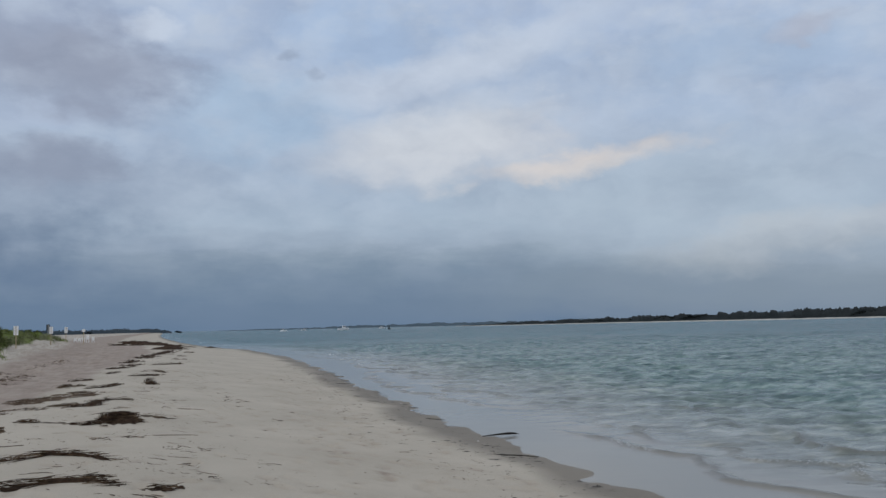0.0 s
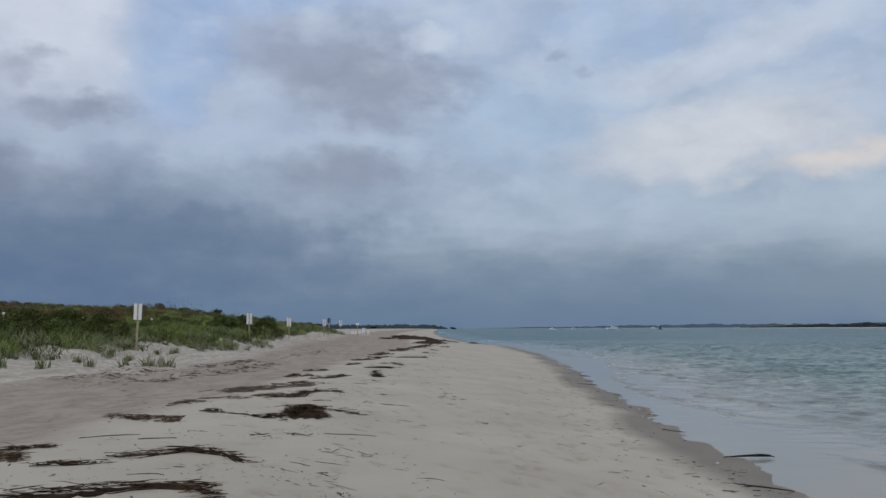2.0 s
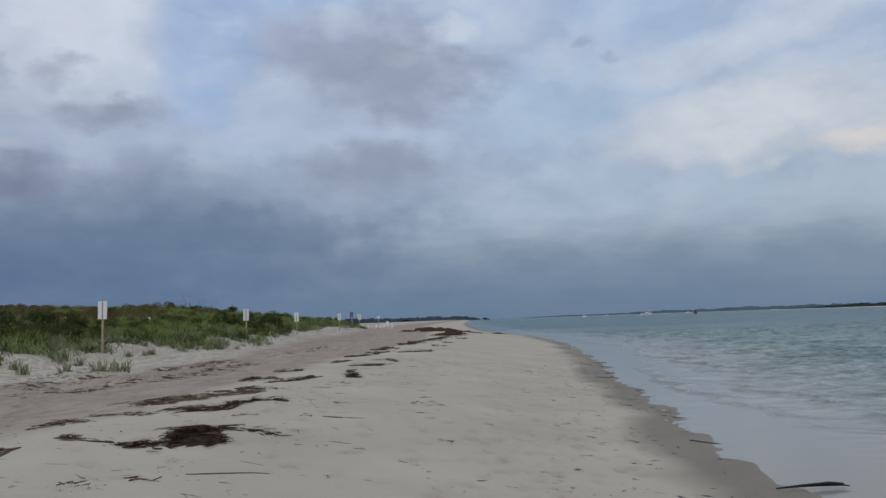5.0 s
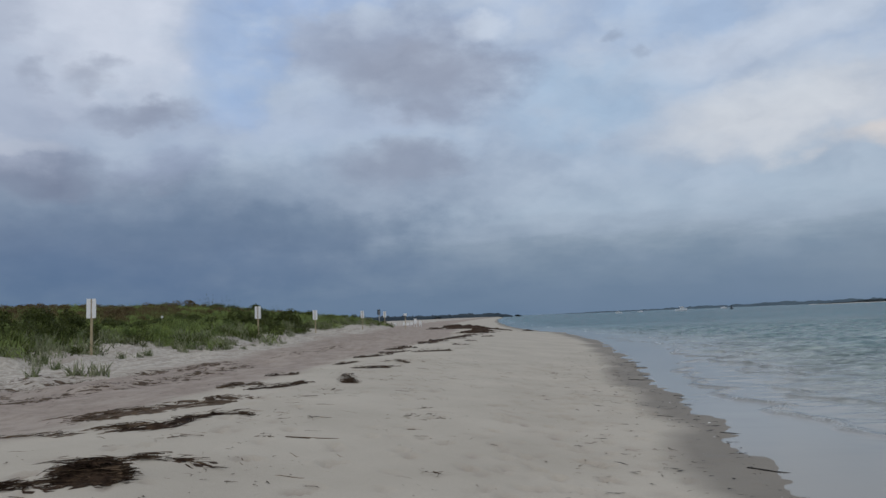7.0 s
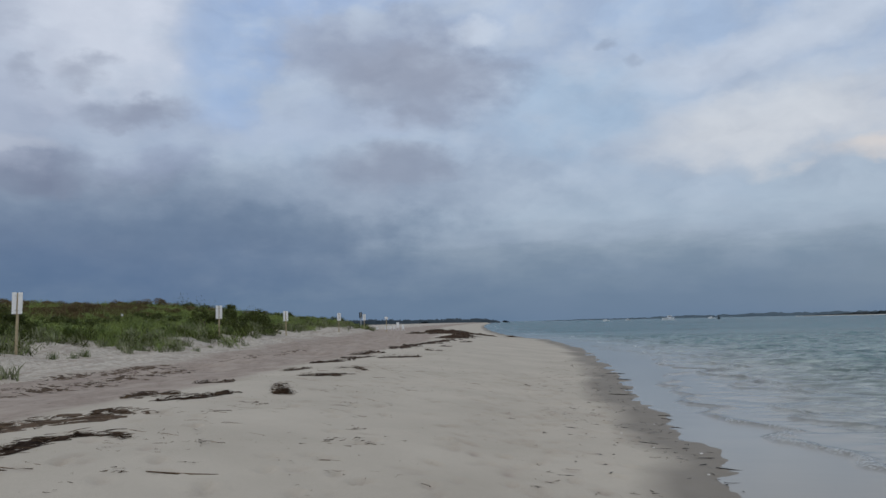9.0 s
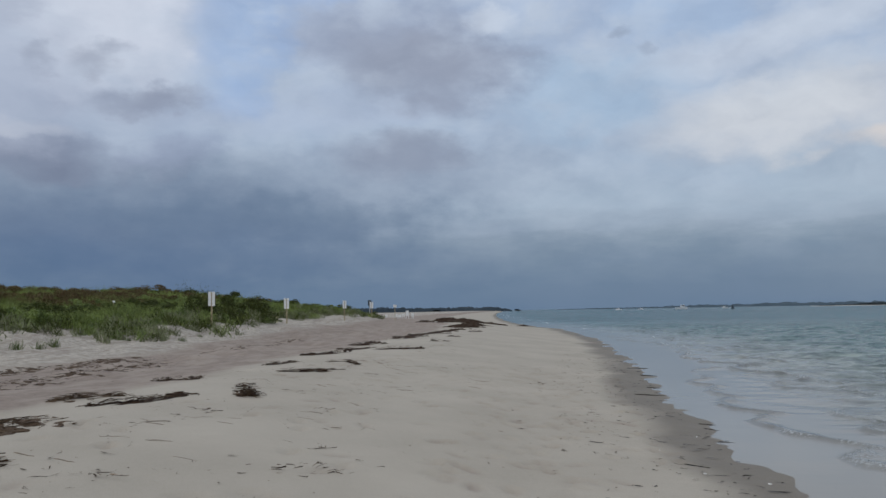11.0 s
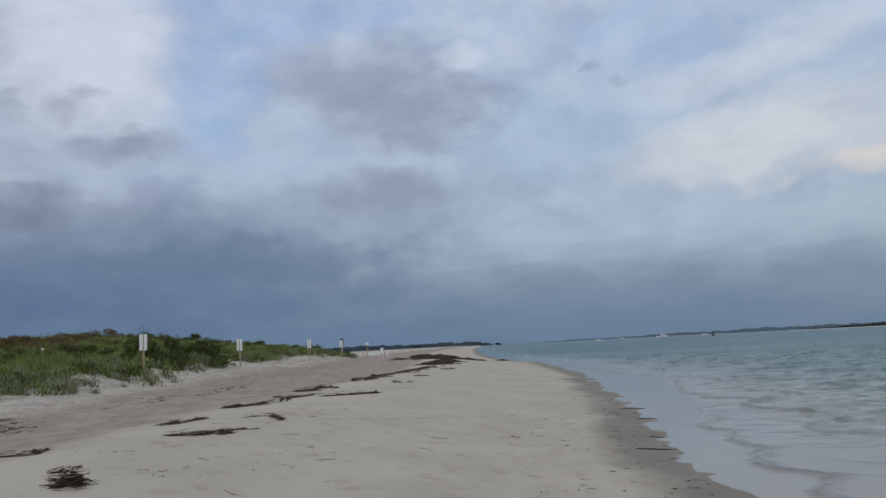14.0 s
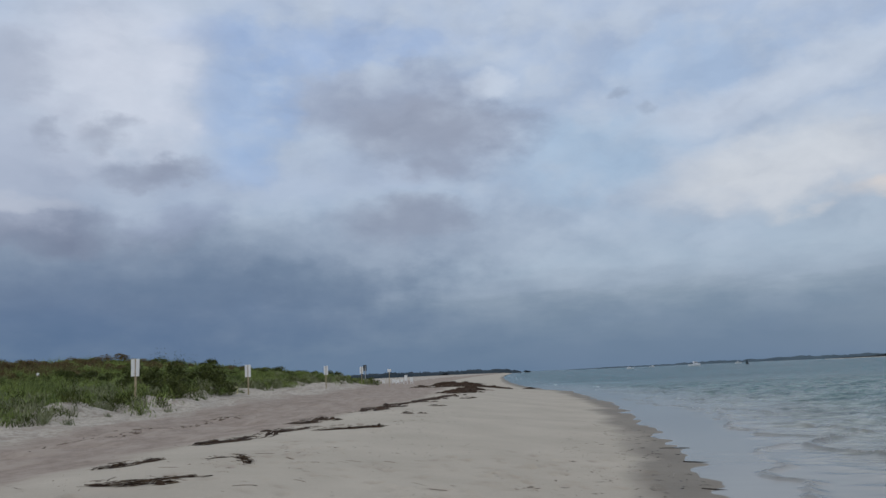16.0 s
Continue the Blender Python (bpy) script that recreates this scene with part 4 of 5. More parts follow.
def streak(along, across, total, width, height, seed, rng, order, old):
    """The grid of one combed lock of a drift: thin, tapered at both ends, thickest near its head."""
    bulky = order < 0.3
    head = rng.uniform(0.82, 1.0) if bulky and total < 2.6 else rng.uniform(0.15, 1.0)
    long = np.clip((rng.uniform(0.12, 0.3) if bulky else rng.uniform(0.3, 0.85)) * min(total, 2.2) / total, 0.02, head)
    nu, nv = int(np.clip(long * total / 0.05, 8, 40)), 5
    f, g = np.meshgrid(np.linspace(head - long, head, nu), np.linspace(-1, 1, nv), indexing="ij")
    w = (f - f[0, 0]) / long
    swell = np.clip(w * 1.6, 0, 1) ** 0.9 * np.clip((1 - w) * 3, 0, 1) ** 0.8
    half = width * (rng.uniform(0.2, 0.42) if bulky else rng.uniform(0.11, 0.30)) * (1.7 if old else 1.0) * swell * (0.45 + 1.1 * folds(f * total / 0.13, g * 0.4, seed + int(order * 90), 3))
    shift = width * rng.normal(0, 0.42) + rng.normal(0, 0.12) * long * total * (w - 0.5) + 0.22 * (folds(f * total / 0.6, f * 0 + order * 7, seed + 5, 2) - 0.5)
    shift = shift + (0.25 + width) * (folds(f * total / 0.7, f * 0 + 3.0, seed + 5, 3) - 0.5)
    mid = along(f.ravel()).reshape(nu, nv, 2)
    px = mid[..., 0] + across[0] * (g * half + shift)
    py = mid[..., 1] + across[1] * (g * half + shift)
    rise = height * rng.uniform(0.35, 1.15) * (0.5 if old else 1.0) * (0.75 if bulky else 0.5) * (1 - g**2) * swell * (0.25 + 1.3 * folds(px / 0.09, py / 0.09, seed + 3, 2))
    return px, py, ground_z(px, py) + rise - 0.006


def sheet_mesh(name, sheets, origin, mat):
    """Several grids of points joined as one smooth mesh, about an origin."""
    verts, quads, base = [], [], 0
    for px, py, pz in sheets:
        r, c = px.shape
        idx = base + np.arange(r * c).reshape(r, c)
        quads.append(np.stack([idx[:-1, :-1], idx[1:, :-1], idx[1:, 1:], idx[:-1, 1:]], -1).reshape(-1, 4))
        verts.append(np.stack([px, py, pz], -1).reshape(-1, 3) - np.array(origin))
        base += r * c
    me = mesh_from(name, np.concatenate(verts), np.concatenate(quads), mat, True)
    if me.polygons[0].normal.z < 0:
        me.flip_normals()
    return me


def wrack(line, width, height, strands, label, seed, mat=MAT, length=0.3, name="seaweed_wrack", lumps=True, reach=1.0, whole=False):
    """A drift of seaweed along a line of ground points: a ragged mat with loose stems over and around it."""
    rng = np.random.default_rng(seed)
    heap = name == "seaweed_pile"
    strands = int(strands * (0.8 if heap else 0.5 if mat is MAT else 0.42))
    if name == "seaweed_wrack" and width < 0.9:
        width *= 0.75 if mat is MAT else 0.6
        height *= 0.6
    pts = np.array(line, float)
    run = np.r_[0, np.cumsum(np.linalg.norm(np.diff(pts, axis=0), axis=1))]
    total = run[-1]
    top = tagged(new(name), label, "seaweed", "seaweed drifts")
    ox, oy = pts.mean(0)
    top.location = at_ground(ox, oy)
    oz = top.location.z

    def along(f):
        return np.stack([np.interp(f * total, run, pts[:, 0]), np.interp(f * total, run, pts[:, 1])], -1)

    tangent = unit(pts[-1] - pts[0])
    across = np.array([-tangent[1], tangent[0]])
    if lumps:
        sheets = [mound(along, across, total, width, height * (0.65 if heap else 1.0), seed, whole or heap)] if heap or width > 0.9 else []
        count = 0 if heap else int(np.clip(4 + 8 * total * (1.5 if mat is MAT else 1.0), 6, 50 if total < 7 else 150))
        for q in range(count):
            sheets.append(streak(along, across, total, width, height, seed, rng, q / count, mat is MAT))
        me = sheet_mesh("mat", sheets, (ox, oy, oz), mat)
        tagged(part("mat", me, top, "matted seaweed bed"), kind="stuff")
    n = strands
    f = rng.beta(1.3, 1.1, 4 * n)
    f = f[folds(f * total / 0.4, f * 0 + seed, seed, 3) > rng.uniform(0.0 if whole else 0.3, 0.5 if whole else 0.62, len(f))]
    n = min(n, len(f))
    f, strands = f[:n], n
    c = along(f)
    spread = rng.normal(0, width * (0.3 if heap else 0.42), n) * (1.0 if heap or total > 2.6 else 0.3 + 0.8 * f**2)
    c = c + across * (spread + (0.25 + width) * (folds(f * total / 0.7, f * 0 + 3.0, seed + 5, 3) - 0.5))[:, None] + rng.normal(0, 0.03, (n, 2))
    inside = np.exp(-((spread / (width * 0.4)) ** 2)) * np.clip(np.minimum(f, 1 - f) * 6, 0.1, 1)
    z = ground_z(c[:, 0], c[:, 1]) + 0.006 + height * (1.7 if heap else 1.0) * inside * rng.uniform(0.1, 1.0, n)
    lie = np.arctan2(tangent[1], tangent[0]) + rng.normal(0, 1.0 if heap else 1.3 if name == "seaweed_knot" else 0.42, n)
    flip = rng.choice([-1, 1], n)
    up = np.where(rng.uniform(0, 1, n) < 0.035, rng.uniform(0.2, 0.7, n), rng.normal(0.0, 0.10, n)) * np.clip(inside * 2, 0, 1)
    aims = unit(np.stack([np.cos(lie) * flip, np.sin(lie) * flip, up], -1))
    ln = (0.5 if heap else 0.38) * length * rng.uniform(0.3, 1.5, n) * reach
    root = np.stack([c[:, 0] - ox, c[:, 1] - oy, z - oz], -1) - aims * (ln * 0.4)[:, None] * np.array([1, 1, 0])
    vs, fs = ribbons(root, aims, ln, rng.uniform(0.005, 0.013, n), np.maximum(aims[:, 2], 0) * 0.5, rng, 3)
    floor_z = ground_z(vs[:, 0] + ox, vs[:, 1] + oy) - oz
    vs[:, 2] = np.maximum(vs[:, 2], floor_z + 0.004)
    cut = (n // 8 if mat is MAT else n * 3 // 5) * 7
    quads = [q for q in fs if q[-1] < cut]
    rest = [[i - cut for i in q] for q in fs if q[0] >= cut]
    tagged(part("dark_tangle", mesh_from("dark_tangle", vs[:cut], quads, WRACK), top, "dark dried stems"), kind="stuff")
    tagged(part("brown_tangle", mesh_from("brown_tangle", vs[cut:], rest, REED), top, "brown reed stems"), kind="stuff")
    return top


wrack([(-4.35, 14.75), (-3.95, 15.0), (-3.75, 15.4)], 0.34, 0.10, 520, "trailing dark seaweed beside a heaped pile", 200, WRACK, 0.4)
wrack([(-4.1, 15.15), (-3.88, 15.36), (-3.62, 15.42)], 0.46, 0.09, 1900, "heaped pile of dark seaweed and reed stems on sand", 201, WRACK, 0.42, "seaweed_pile")
wrack([(-4.1, 16.25), (-3.55, 16.35), (-3.2, 16.2)], 0.22, 0.09, 240, "loose reed stems tangled on sand", 202, WRACK, 0.5)
wrack([(-5.33, 15.15), (-4.88, 14.85), (-4.33, 14.78)], 0.2, 0.08, 260, "thin dark seaweed drift on pale sand", 203, WRACK, 0.3)
wrack([(-4.33, 10.73), (-3.83, 11.3), (-3.46, 11.32), (-3.0, 10.95)], 0.15, 0.1, 300, "dark drift of seaweed with a frayed end", 204, WRACK, 0.4, whole=True, reach=1.6)
wrack([(-4.2, 8.9), (-3.92, 9.06), (-3.49, 9.62), (-3.08, 9.85), (-2.78, 9.55)], 0.2, 0.12, 420, "long dark drift of seaweed and stems", 205, WRACK, 0.42, whole=True, reach=1.6)
wrack([(-2.5, 9.4), (-2.1, 9.55)], 0.16, 0.08, 150, "small knot of seaweed on sand", 206, WRACK, 0.35)
wrack([(-6.35, 15.9), (-6.01, 16.7)], 0.35, 0.06, 200, "tan seaweed mat pressed into sand", 207, MAT, 0.35)
wrack([(-6.22, 13.9), (-5.74, 14.24), (-5.18, 14.29)], 0.88, 0.06, 500, "tan seaweed mat on damp sand", 208, MAT, 0.35)
wrack([(-6.6, 18.5), (-6.1, 20.0), (-5.72, 22.0)], 0.62, 0.11, 900, "long brown seaweed mat along the berm", 209, MAT, 0.35, whole=True)
wrack([(-6.1, 17.0), (-5.5, 17.75), (-5.05, 18.4)], 0.4, 0.07, 420, "brown seaweed mat on sand", 210, MAT, 0.35)
wrack([(-5.15, 17.6), (-4.96, 18.33), (-4.92, 19.4), (-4.65, 19.71), (-4.3, 19.4)], 0.2, 0.11, 480, "thin dark seaweed drift with a raised end", 211, WRACK, 0.35, whole=True, reach=1.6)
wrack([(-6.06, 22.85), (-5.76, 23.58), (-5.68, 24.31), (-5.66, 24.6)], 0.28, 0.11, 560, "dark seaweed drift on sand", 212, WRACK, 0.35, whole=True)
wrack([(-7.31, 26.38), (-7.12, 26.99), (-7.09, 27.41)], 0.3, 0.10, 260, "short dark seaweed drift", 213, WRACK, 0.3)
wrack([(-5.14, 24.72), (-4.86, 24.95)], 0.34, 0.10, 420, "small dark heap of seaweed", 214, WRACK, 0.2, "seaweed_pile")
wrack([(-6.07, 28.6), (-5.7, 29.0), (-5.38, 29.25)], 0.2, 0.1, 260, "dark curved seaweed drift", 215, WRACK, 0.4)
wrack([(-6.2, 28.75), (-5.7, 29.5), (-5.35, 29.9)], 0.12, 0.05, 140, "thin seaweed trail on sand", 216, WRACK, 0.4)
wrack([(-7.23, 30.3), (-7.16, 31.2), (-7.03, 31.7)], 0.26, 0.1, 260, "dark seaweed drift by damp sand", 217, WRACK, 0.35)
wrack([(-6.35, 31.6), (-6.08, 31.94), (-5.36, 31.2)], 0.2, 0.09, 240, "small dark seaweed drift", 218, WRACK, 0.35)
wrack([(-7.95, 33.8), (-7.6, 36.2), (-7.45, 38.9)], 0.45, 0.13, 520, "long dark seaweed drift", 219, WRACK, 0.4, whole=True)
wrack([(-8.5, 39.8), (-8.05, 41.8)], 0.5, 0.2, 300, "raised dark seaweed drift", 220, WRACK, 0.4)
wrack([(-8.75, 43.4), (-8.95, 48.5), (-9.2, 55), (-9.7, 63.5)], 0.8, 0.15, 620, "long dark seaweed line down the beach", 221, WRACK, 0.5, whole=True)
wrack([(-6.9, 37.2), (-6.3, 38.1), (-5.8, 39.1)], 0.3, 0.16, 260, "dark seaweed drift on pale sand", 222, WRACK, 0.4)
wrack([(-6.95, 44.3), (-6.5, 44.9)], 0.3, 0.12, 120, "small dark seaweed clump", 223, WRACK, 0.4)
wrack([(-7.5, 49.6), (-7.1, 50.3)], 0.3, 0.12, 120, "small dark seaweed clump", 224, WRACK, 0.4)
wrack([(-8.2, 57.5), (-7.9, 59.0)], 0.4, 0.14, 120, "small dark seaweed clump", 225, WRACK, 0.4)
wrack([(-20.5, 106), (-17, 101), (-14.6, 97.5), (-12.4, 95.3)], 2.4, 0.24, 900, "broad dark seaweed bank at the point", 226, WRACK, 0.8, whole=True)
wrack([(-19.5, 90), (-15.5, 91.5), (-13.0, 92.5)], 1.1, 0.16, 300, "dark seaweed bank toward the point", 227, WRACK, 0.8)
wrack([(-10.3, 66), (-11.0, 73), (-12.0, 80)], 1.1, 0.15, 300, "dark seaweed line down the beach", 228, WRACK, 0.6, whole=True)
wrack([(-24, 118), (-20, 124)], 1.6, 0.18, 200, "dark seaweed bank on far sand", 229, WRACK, 0.8)
wrack([(-10.4, 19.0), (-10.8, 23.0), (-10.7, 27.0), (-10.5, 31.5)], 0.85, 0.05, 1500, "old broken seaweed line on upper sand", 230, MAT, 0.3, whole=True)
wrack([(-9.2, 18.5), (-9.0, 22.0), (-9.0, 26.2), (-9.7, 31.0)], 0.8, 0.05, 1200, "old seaweed line on damp sand", 231, MAT, 0.3, whole=True)
wrack([(-6.8, 23.2), (-6.65, 23.67), (-6.21, 24.2)], 0.4, 0.1, 420, "brown seaweed mat beside a dark drift", 234, MAT, 0.35, whole=True)
wrack([(-5.95, 10.25), (-5.6, 10.6), (-5.2, 10.75)], 0.7, 0.09, 620, "brown seaweed mat with dark trailing ends", 235, MAT, 0.35, whole=True)
wrack([(-5.75, 10.9), (-5.5, 11.15), (-5.25, 11.45)], 0.14, 0.06, 200, "thin dark seaweed trail beside a brown mat", 236, WRACK, 0.35)
wrack([(-4.75, 10.3), (-4.45, 10.42), (-4.2, 10.55)], 0.14, 0.07, 200, "small thin seaweed drift on pale sand", 237, WRACK, 0.3)
wrack([(-10.6, 33), (-11.0, 38), (-12.2, 45)], 0.4, 0.04, 300, "thin old seaweed line on upper sand", 232, MAT, 0.3)
wrack([(-11.6, 22.0), (-12.0, 27.5)], 0.5, 0.04, 240, "scattered dry seaweed on dune sand", 233, MAT, 0.3)

for q, (x, y, w) in enumerate(((-2.62, 12.15, 0.3), (-2.25, 12.45, 0.2), (-3.6, 12.7, 0.22), (-3.5, 17.95, 0.18), (-2.57, 20.6, 0.22), (-2.65, 21.7, 0.4), (-2.3, 20.8, 0.3), (-3.5, 19.6, 0.25),
                               (-4.35, 17.45, 0.3), (-1.55, 31.4, 0.5), (-3.6, 24.1, 0.25), (-1.4, 16.9, 0.25), (-3.2, 13.2, 0.3), (-2.2, 10.9, 0.3), (-1.9, 10.2, 0.25), (-4.6, 22.9, 0.25))):
    wrack([(x - w / 2, y - 0.04), (x + w / 2, y + 0.05)], 0.2, 0.05, 26, "small knot of dark stems on pale sand", 300 + q, WRACK, 0.3, "seaweed_knot", False)


# ---------------------------------------------------------------- loose stems, sticks and shells
def stick(name, rng, length, radius, mat, bend=0.15, swell=False):
    """A tapered, slightly crooked stem lying along x, as one mesh."""
    rings, sides = 6, 6
    vs, fs = [], []
    ang = rng.uniform(0, 6.28)
    for i in range(rings):
        f = i / (rings - 1)
        r = radius * (0.55 + 0.45 * math.sin(math.pi * min(1, 0.15 + f * 0.8))) * rng.uniform(0.85, 1.1)
        if swell:
            r = radius * (0.3 + 0.9 * min(f, 2.6 - 2 * f)) * rng.uniform(0.85, 1.15)
        cy = bend * length * math.sin(math.pi * f + ang) * 0.4
        for j in range(sides):
            a = 2 * math.pi * j / sides
            vs.append(((f - 0.5) * length, cy + r * math.cos(a), r * 0.8 + r * math.sin(a)))
    for i in range(rings - 1):
        for j in range(sides):
            fs.append([i * sides + j, i * sides + (j + 1) % sides, (i + 1) * sides + (j + 1) % sides, (i + 1) * sides + j])
    fs += [list(range(sides))[::-1], list(range((rings - 1) * sides, rings * sides))]
    return mesh_from(name, vs, fs, mat, True)


def lay(name, me, x, y, turn, label, category, group, size=1.0):
    e = 0.12
    gx = (float(ground_z(x + e, y)) - float(ground_z(x - e, y))) / (2 * e)
    gy = (float(ground_z(x, y + e)) - float(ground_z(x, y - e))) / (2 * e)
    normal = Vector((-gx, -gy, 1)).normalized()
    tilt = Vector((0, 0, 1)).rotation_difference(normal).to_matrix().to_4x4()
    ob = tagged(new(name, me), label, category, group)
    ob.matrix_basis = Matrix.Translation(at_ground(x, y, -0.004)) @ tilt @ pose(0, 0, 0, 0, 0, turn) @ Matrix.Diagonal((size, size, size, 1))
    return ob


rng = np.random.default_rng(61)
big_stick = stick("driftwood", rng, 0.95, 0.021, DRIFT, 0.22)
limb = lay("driftwood", stick("driftwood", rng, 0.72, 0.021, DRIFT, 0.12, True), 2.38, 15.5, 20, "dark forked driftwood limb at the water's edge", "driftwood", "sticks along the waterline")
limb.matrix_basis = Matrix.Translation((0, 0, 0.035)) @ limb.matrix_basis @ pose(0, 0, 0, 0, -3, 0)
part("branch", stick("branch", rng, 0.26, 0.009, DRIFT, 0.2), limb, "short side branch").matrix_basis = pose(0.26, -0.02, 0.01, 0, 4, -14)
for x, y, turn, size, lab in ((1.35, 26.65, 18, 0.4, "short dark stick on wet sand"), (1.5, 25.0, -8, 0.45, "dark stick on wet sand"),
                              (0.55, 30.7, 6, 0.6, "bowed dark stick on wet sand"), (0.75, 32.3, 4, 0.5, "dark stick by the swash"), (0.72, 35.6, 10, 0.65, "dark stick by the swash"),
                              (1.35, 26.1, -12, 0.35, "short dark stick on wet sand"), (1.55, 24.0, -20, 0.3, "small dark stick on wet sand"), (0.9, 23.2, -25, 0.3, "small dark stick on wet sand"),
                              (0.35, 38.2, 8, 0.6, "dark stick by the swash"), (1.75, 21.4, -10, 0.4, "dark stick at the wet edge"), (1.8, 18.6, -15, 0.5, "dark stick at the wet edge")):
    lay("driftwood", big_stick, x, y, turn, lab, "driftwood", "sticks along the waterline", size)
lay("driftwood", stick("driftwood", rng, 0.6, 0.012, DRIFT, 0.7), 2.1, 13.3, -55, "thin bowed dark stick half washed over", "driftwood", "sticks along the waterline")
stem_kinds = [stick("stem", rng, rng.uniform(0.3, 0.6), rng.uniform(0.006, 0.011), WRACK if q % 2 else REED, rng.uniform(0.1, 0.7)) for q in range(6)]
LAB = "dry reed stem lying on the sand"
lay("reed_stem", stick("stem", rng, 0.75, 0.008, REED, 0.25), -2.8, 13.85, 32, "long straight reed stem on the sand", "reed stem", "loose stems")
lay("reed_stem", stick("stem", rng, 0.6, 0.008, REED, 0.2), -3.1, 18.25, 30, "long straight reed stem on the sand", "reed stem", "loose stems")
lay("reed_stem", stick("stem", rng, 0.65, 0.009, REED, 0.2), -5.2, 12.3, 34, "long bowed reed stem on the sand", "reed stem", "loose stems")
lay("reed_stem", stick("stem", rng, 0.4, 0.009, WRACK, 0.3), -4.58, 12.2, 43, "short dark reed stem on the sand", "reed stem", "loose stems")
for q in range(170):
    y = 8.0 + 26 * rng.uniform(0, 1) ** 1.3
    s = np.clip(rng.normal(5.6, 1.1), 2.8, 9.5)
    lay("reed_stem", stem_kinds[q % 6], float(shore(y)) - s, y, rng.normal(0, 18) + (180 if q % 2 else 0), LAB, "reed stem", "loose stems", rng.uniform(0.2, 0.6))

# Fine crumbs of seaweed, too small and many to count.
n = 6500
yy = 7 + 40 * rng.uniform(0, 1, n) ** 1.4
pickband = rng.uniform(0, 1, n)
ss_ = np.where(pickband < 0.45, rng.normal(5.9, 1.3, n), np.where(pickband < 0.7, rng.uniform(0.2, 2.2, n), rng.uniform(1.0, 12.0, n)))
ss_ = np.where(pickband > 0.9, rng.normal(11, 1.2, n), ss_)
clump = folds(yy / 0.8, ss_ / 0.5, 131, 3) > 0.52
yy, ss_ = yy[clump], ss_[clump]
xx = shore(yy) - np.clip(ss_, 0.15, 14)
ang = rng.normal(0, 1.0, len(xx))
aims = np.stack([np.cos(ang), np.sin(ang), np.full(len(xx), 0.03)], -1)
vs, fs = ribbons(np.stack([xx, yy, ground_z(xx, yy) + 0.006], -1), unit(aims), 0.02 + 0.11 * rng.uniform(0, 1, len(xx)) ** 2, rng.uniform(0.006, 0.022, len(xx)), np.zeros(len(xx)), rng, 2)
vs[:, 2] = ground_z(vs[:, 0], vs[:, 1]) + 0.006 + 0.006 * rng.uniform(0, 1, len(vs))
tagged(part("seaweed_crumbs", mesh_from("seaweed_crumbs", vs, fs, WRACK)), "small dark crumbs of seaweed strewn over sand", "seaweed", kind="stuff")

n = 400
yy = 9 + 34 * rng.uniform(0, 1, n) ** 1.2
ss_ = np.abs(rng.normal(0.6, 0.75, n)) + 0.1
clump = folds(yy / 0.9, ss_ / 0.6, 141, 3) > 0.45
yy, ss_ = yy[clump], ss_[clump]
xx = shore(yy) - ss_
ang = rng.normal(0, 0.4, len(xx))
aims = np.stack([np.cos(ang), np.sin(ang), np.zeros(len(xx))], -1)
vs, fs = ribbons(np.stack([xx, yy, ground_z(xx, yy)], -1), aims, 0.05 + 0.16 * rng.uniform(0, 1, len(xx)) ** 2, rng.uniform(0.012, 0.035, len(xx)), np.zeros(len(xx)), rng, 3)
vs[:, 2] = ground_z(vs[:, 0], vs[:, 1]) + 0.006 + 0.012 * rng.uniform(0, 1, len(vs))
tagged(part("wet_seaweed_crumbs", mesh_from("wet_seaweed_crumbs", vs, fs, DRIFT)), "dark wet seaweed scraps along the water's edge", "seaweed", kind="stuff")

tiny = bmesh.new()
bmesh.ops.create_uvsphere(tiny, u_segments=10, v_segments=6, radius=0.035)
for vert in tiny.verts:
    vert.co.z = max(vert.co.z, -0.004) * 0.45
    vert.co.x *= 1.0 + 0.35 * (vert.co.y > 0)
shell_me = bpy.data.meshes.new("shell")
tiny.to_mesh(shell_me)
tiny.free()
shell_me.materials.append(SHELL)
for x, y in ((1.45, 21.0), (1.2, 19.6), (1.62, 20.2), (0.95, 22.8), (1.5, 22.4), (1.05, 25.4), (0.55, 24.1), (1.9, 15.0), (0.3, 28.9), (1.7, 17.3), (-0.7, 35.1), (0.2, 33.8)):
    lay("shell", shell_me, x, y, rng.uniform(0, 360), "small bleached shell on damp sand", "shell", "shells by the water", rng.uniform(0.3, 0.7))


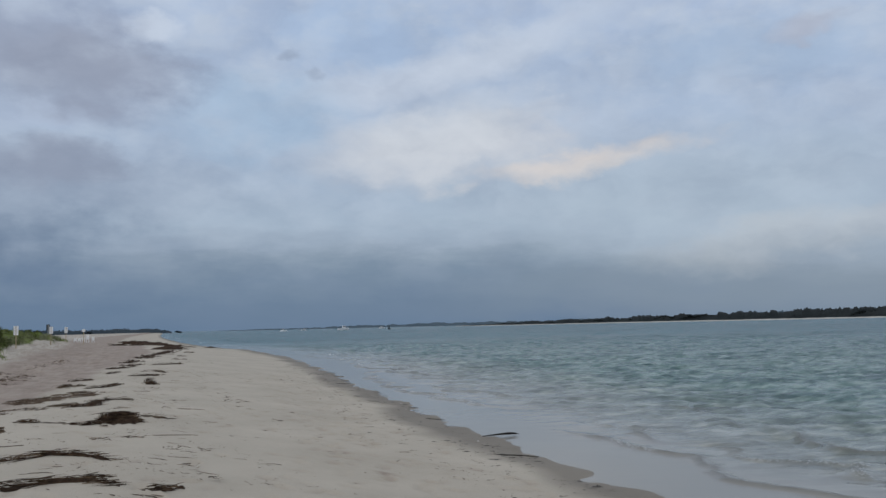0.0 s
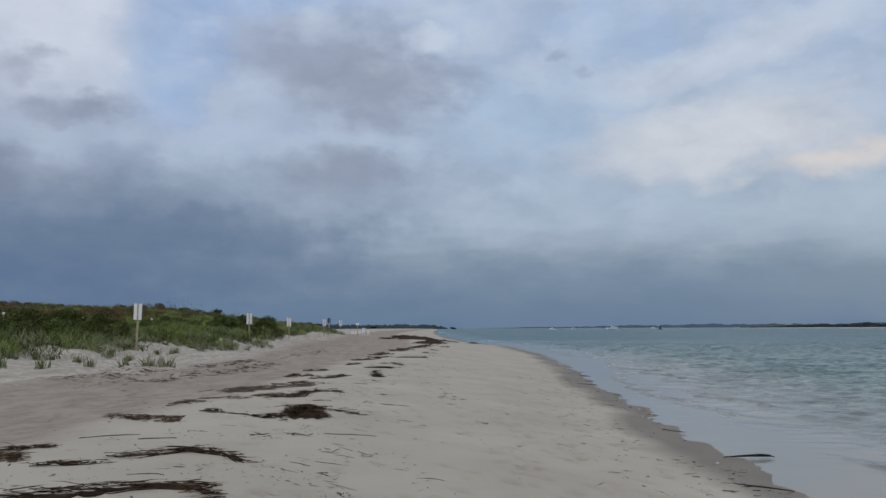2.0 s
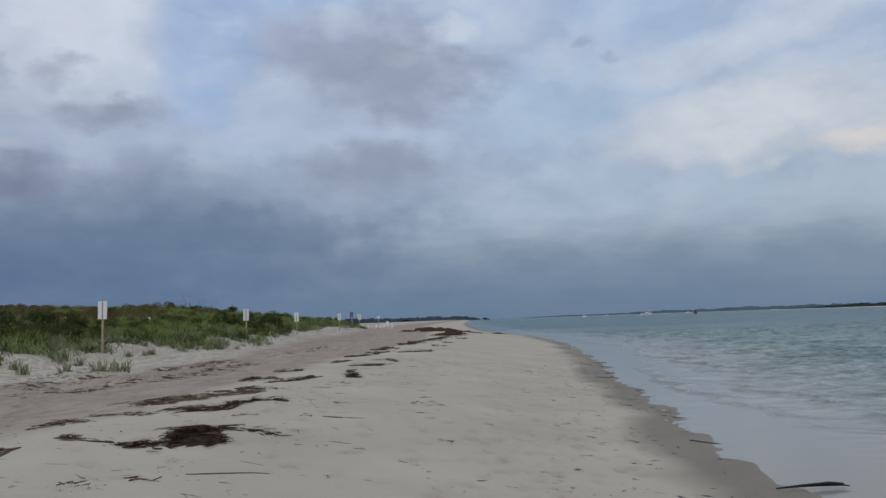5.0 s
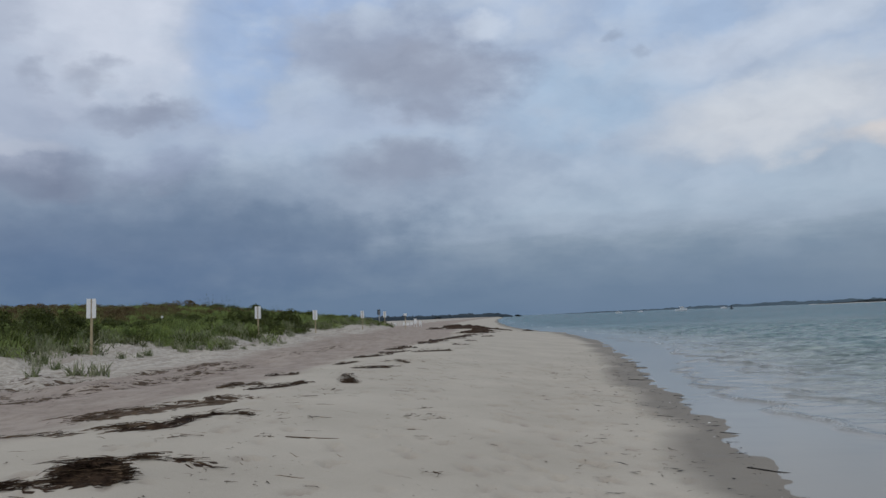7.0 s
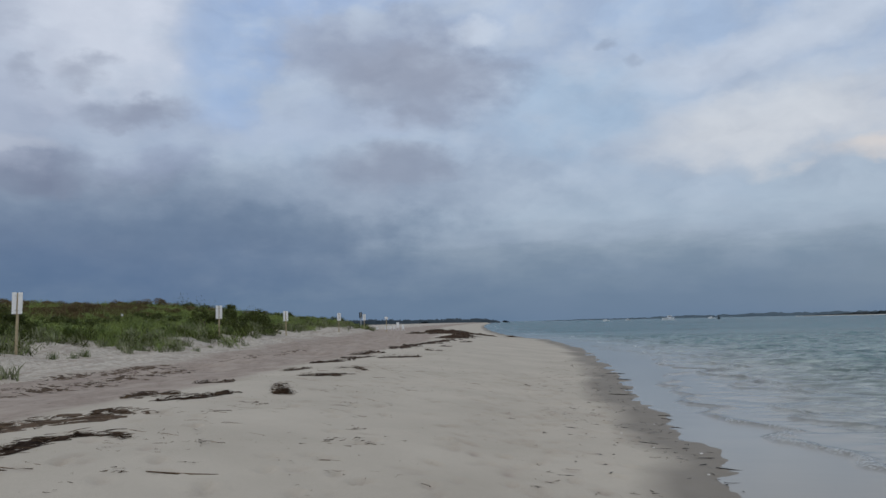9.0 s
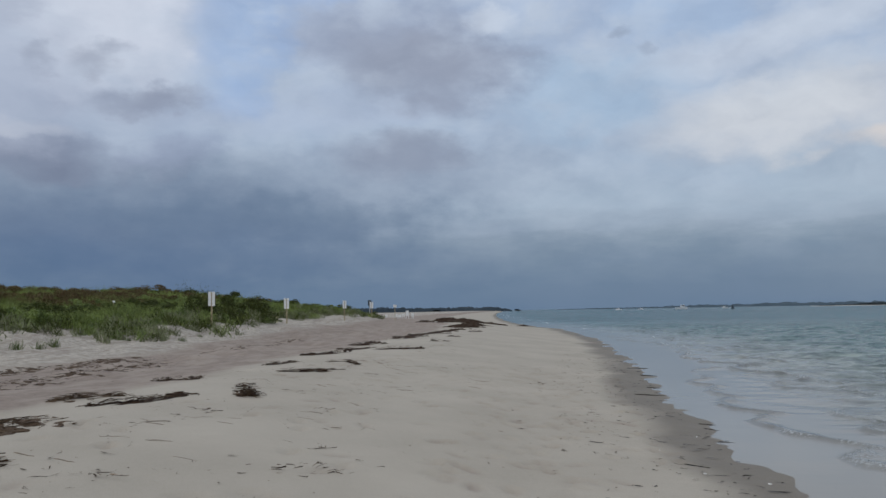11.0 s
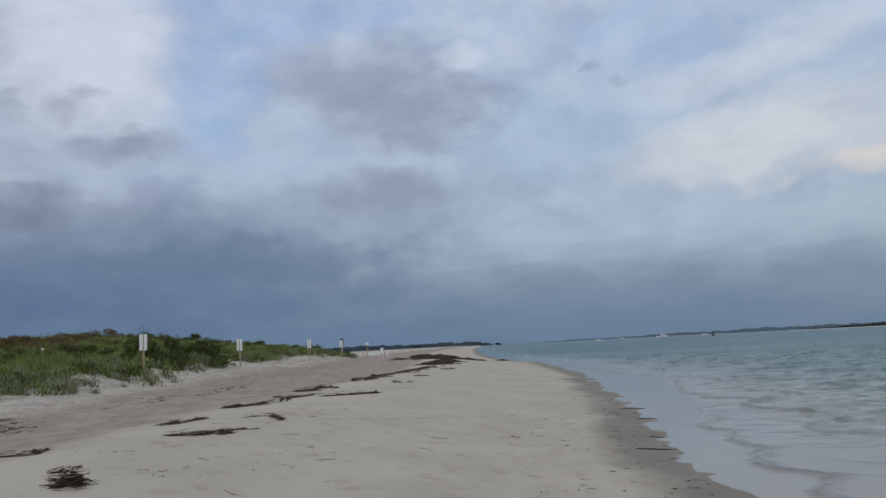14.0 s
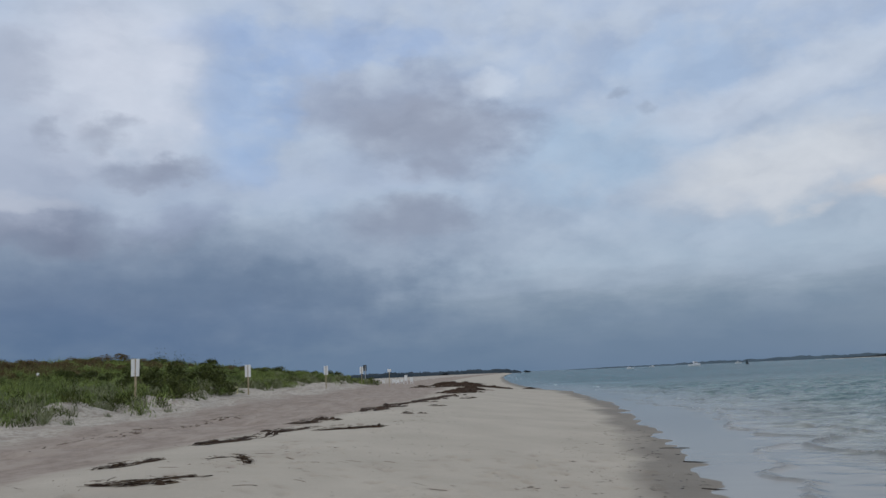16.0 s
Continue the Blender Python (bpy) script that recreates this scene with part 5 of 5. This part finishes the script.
# ---------------------------------------------------------------- boats and buoy
def motor_boat(label):
    top = tagged(new("motor_boat"), label, "boat", "boats on the inlet")
    L, B, H = 7.5, 2.4, 1.2
    vs, fs, rings = [], [], 9
    for i in range(rings):
        f = i / (rings - 1)
        w = B / 2 * (1 - max(0, f - 0.45) ** 2 * 3.0) if f < 1 else 0.06
        w = max(w, 0.06)
        sheer = H * (0.85 + 0.3 * f * f)
        x = -L / 2 + L * f
        vs += [(x, -w, sheer), (x, -w * 0.8, 0.1), (x + 0.1 * f, 0, -0.25 + 0.25 * f), (x, w * 0.8, 0.1), (x, w, sheer)]
    for i in range(rings - 1):
        for j in range(4):
            fs.append([5 * i + j, 5 * i + j + 1, 5 * i + j + 6, 5 * i + j + 5])
        fs.append([5 * i + 4, 5 * i, 5 * i + 5, 5 * i + 9])
    fs.append([0, 4, 3, 2, 1])
    part("hull", mesh_from("hull", vs, fs, HULL), top)
    part("cabin", (block(2.4, 1.7, 1.1, pose(0.6, 0, 1.75), 0.15), HULL), top)
    part("window", (block(1.9, 1.74, 0.4, pose(0.65, 0, 1.95), 0.03), GLASS), top)
    part("roof", (block(3.0, 2.0, 0.1, pose(0.3, 0, 2.38), 0.04), HULL), top)
    return top


boat = motor_boat("white cabin motor boat on the inlet")
boat.matrix_basis = pose(31, 600, WATER_Z, 0, 0, 15) @ Matrix.Diagonal((1.05, 1.05, 1.2, 1))
for x, y, size, turn in ((-10.5, 640, 0.65, 170), (5.5, 760, 0.6, 10), (78, 800, 0.7, 160)):
    c = copy_thing(boat, Matrix())
    tagged(c, "small white motor boat far out on the inlet")
    c.matrix_basis = pose(x, y, WATER_Z, 0, 0, turn) @ Matrix.Diagonal((size, size, size, 1))
buoy = tagged(new("channel_buoy"), "dark channel buoy out on the water", "buoy")
bm = bmesh.new()
bmesh.ops.create_cone(bm, cap_ends=True, segments=16, radius1=0.9, radius2=0.75, depth=1.0, matrix=pose(0, 0, 0.3))
part("float", (bm, DARK), buoy)
bm = bmesh.new()
bmesh.ops.create_cone(bm, cap_ends=True, segments=12, radius1=0.5, radius2=0.2, depth=1.6, matrix=pose(0, 0, 1.6))
part("tower", (bm, DARK), buoy)
buoy.matrix_basis = pose(52.5, 500, WATER_Z)
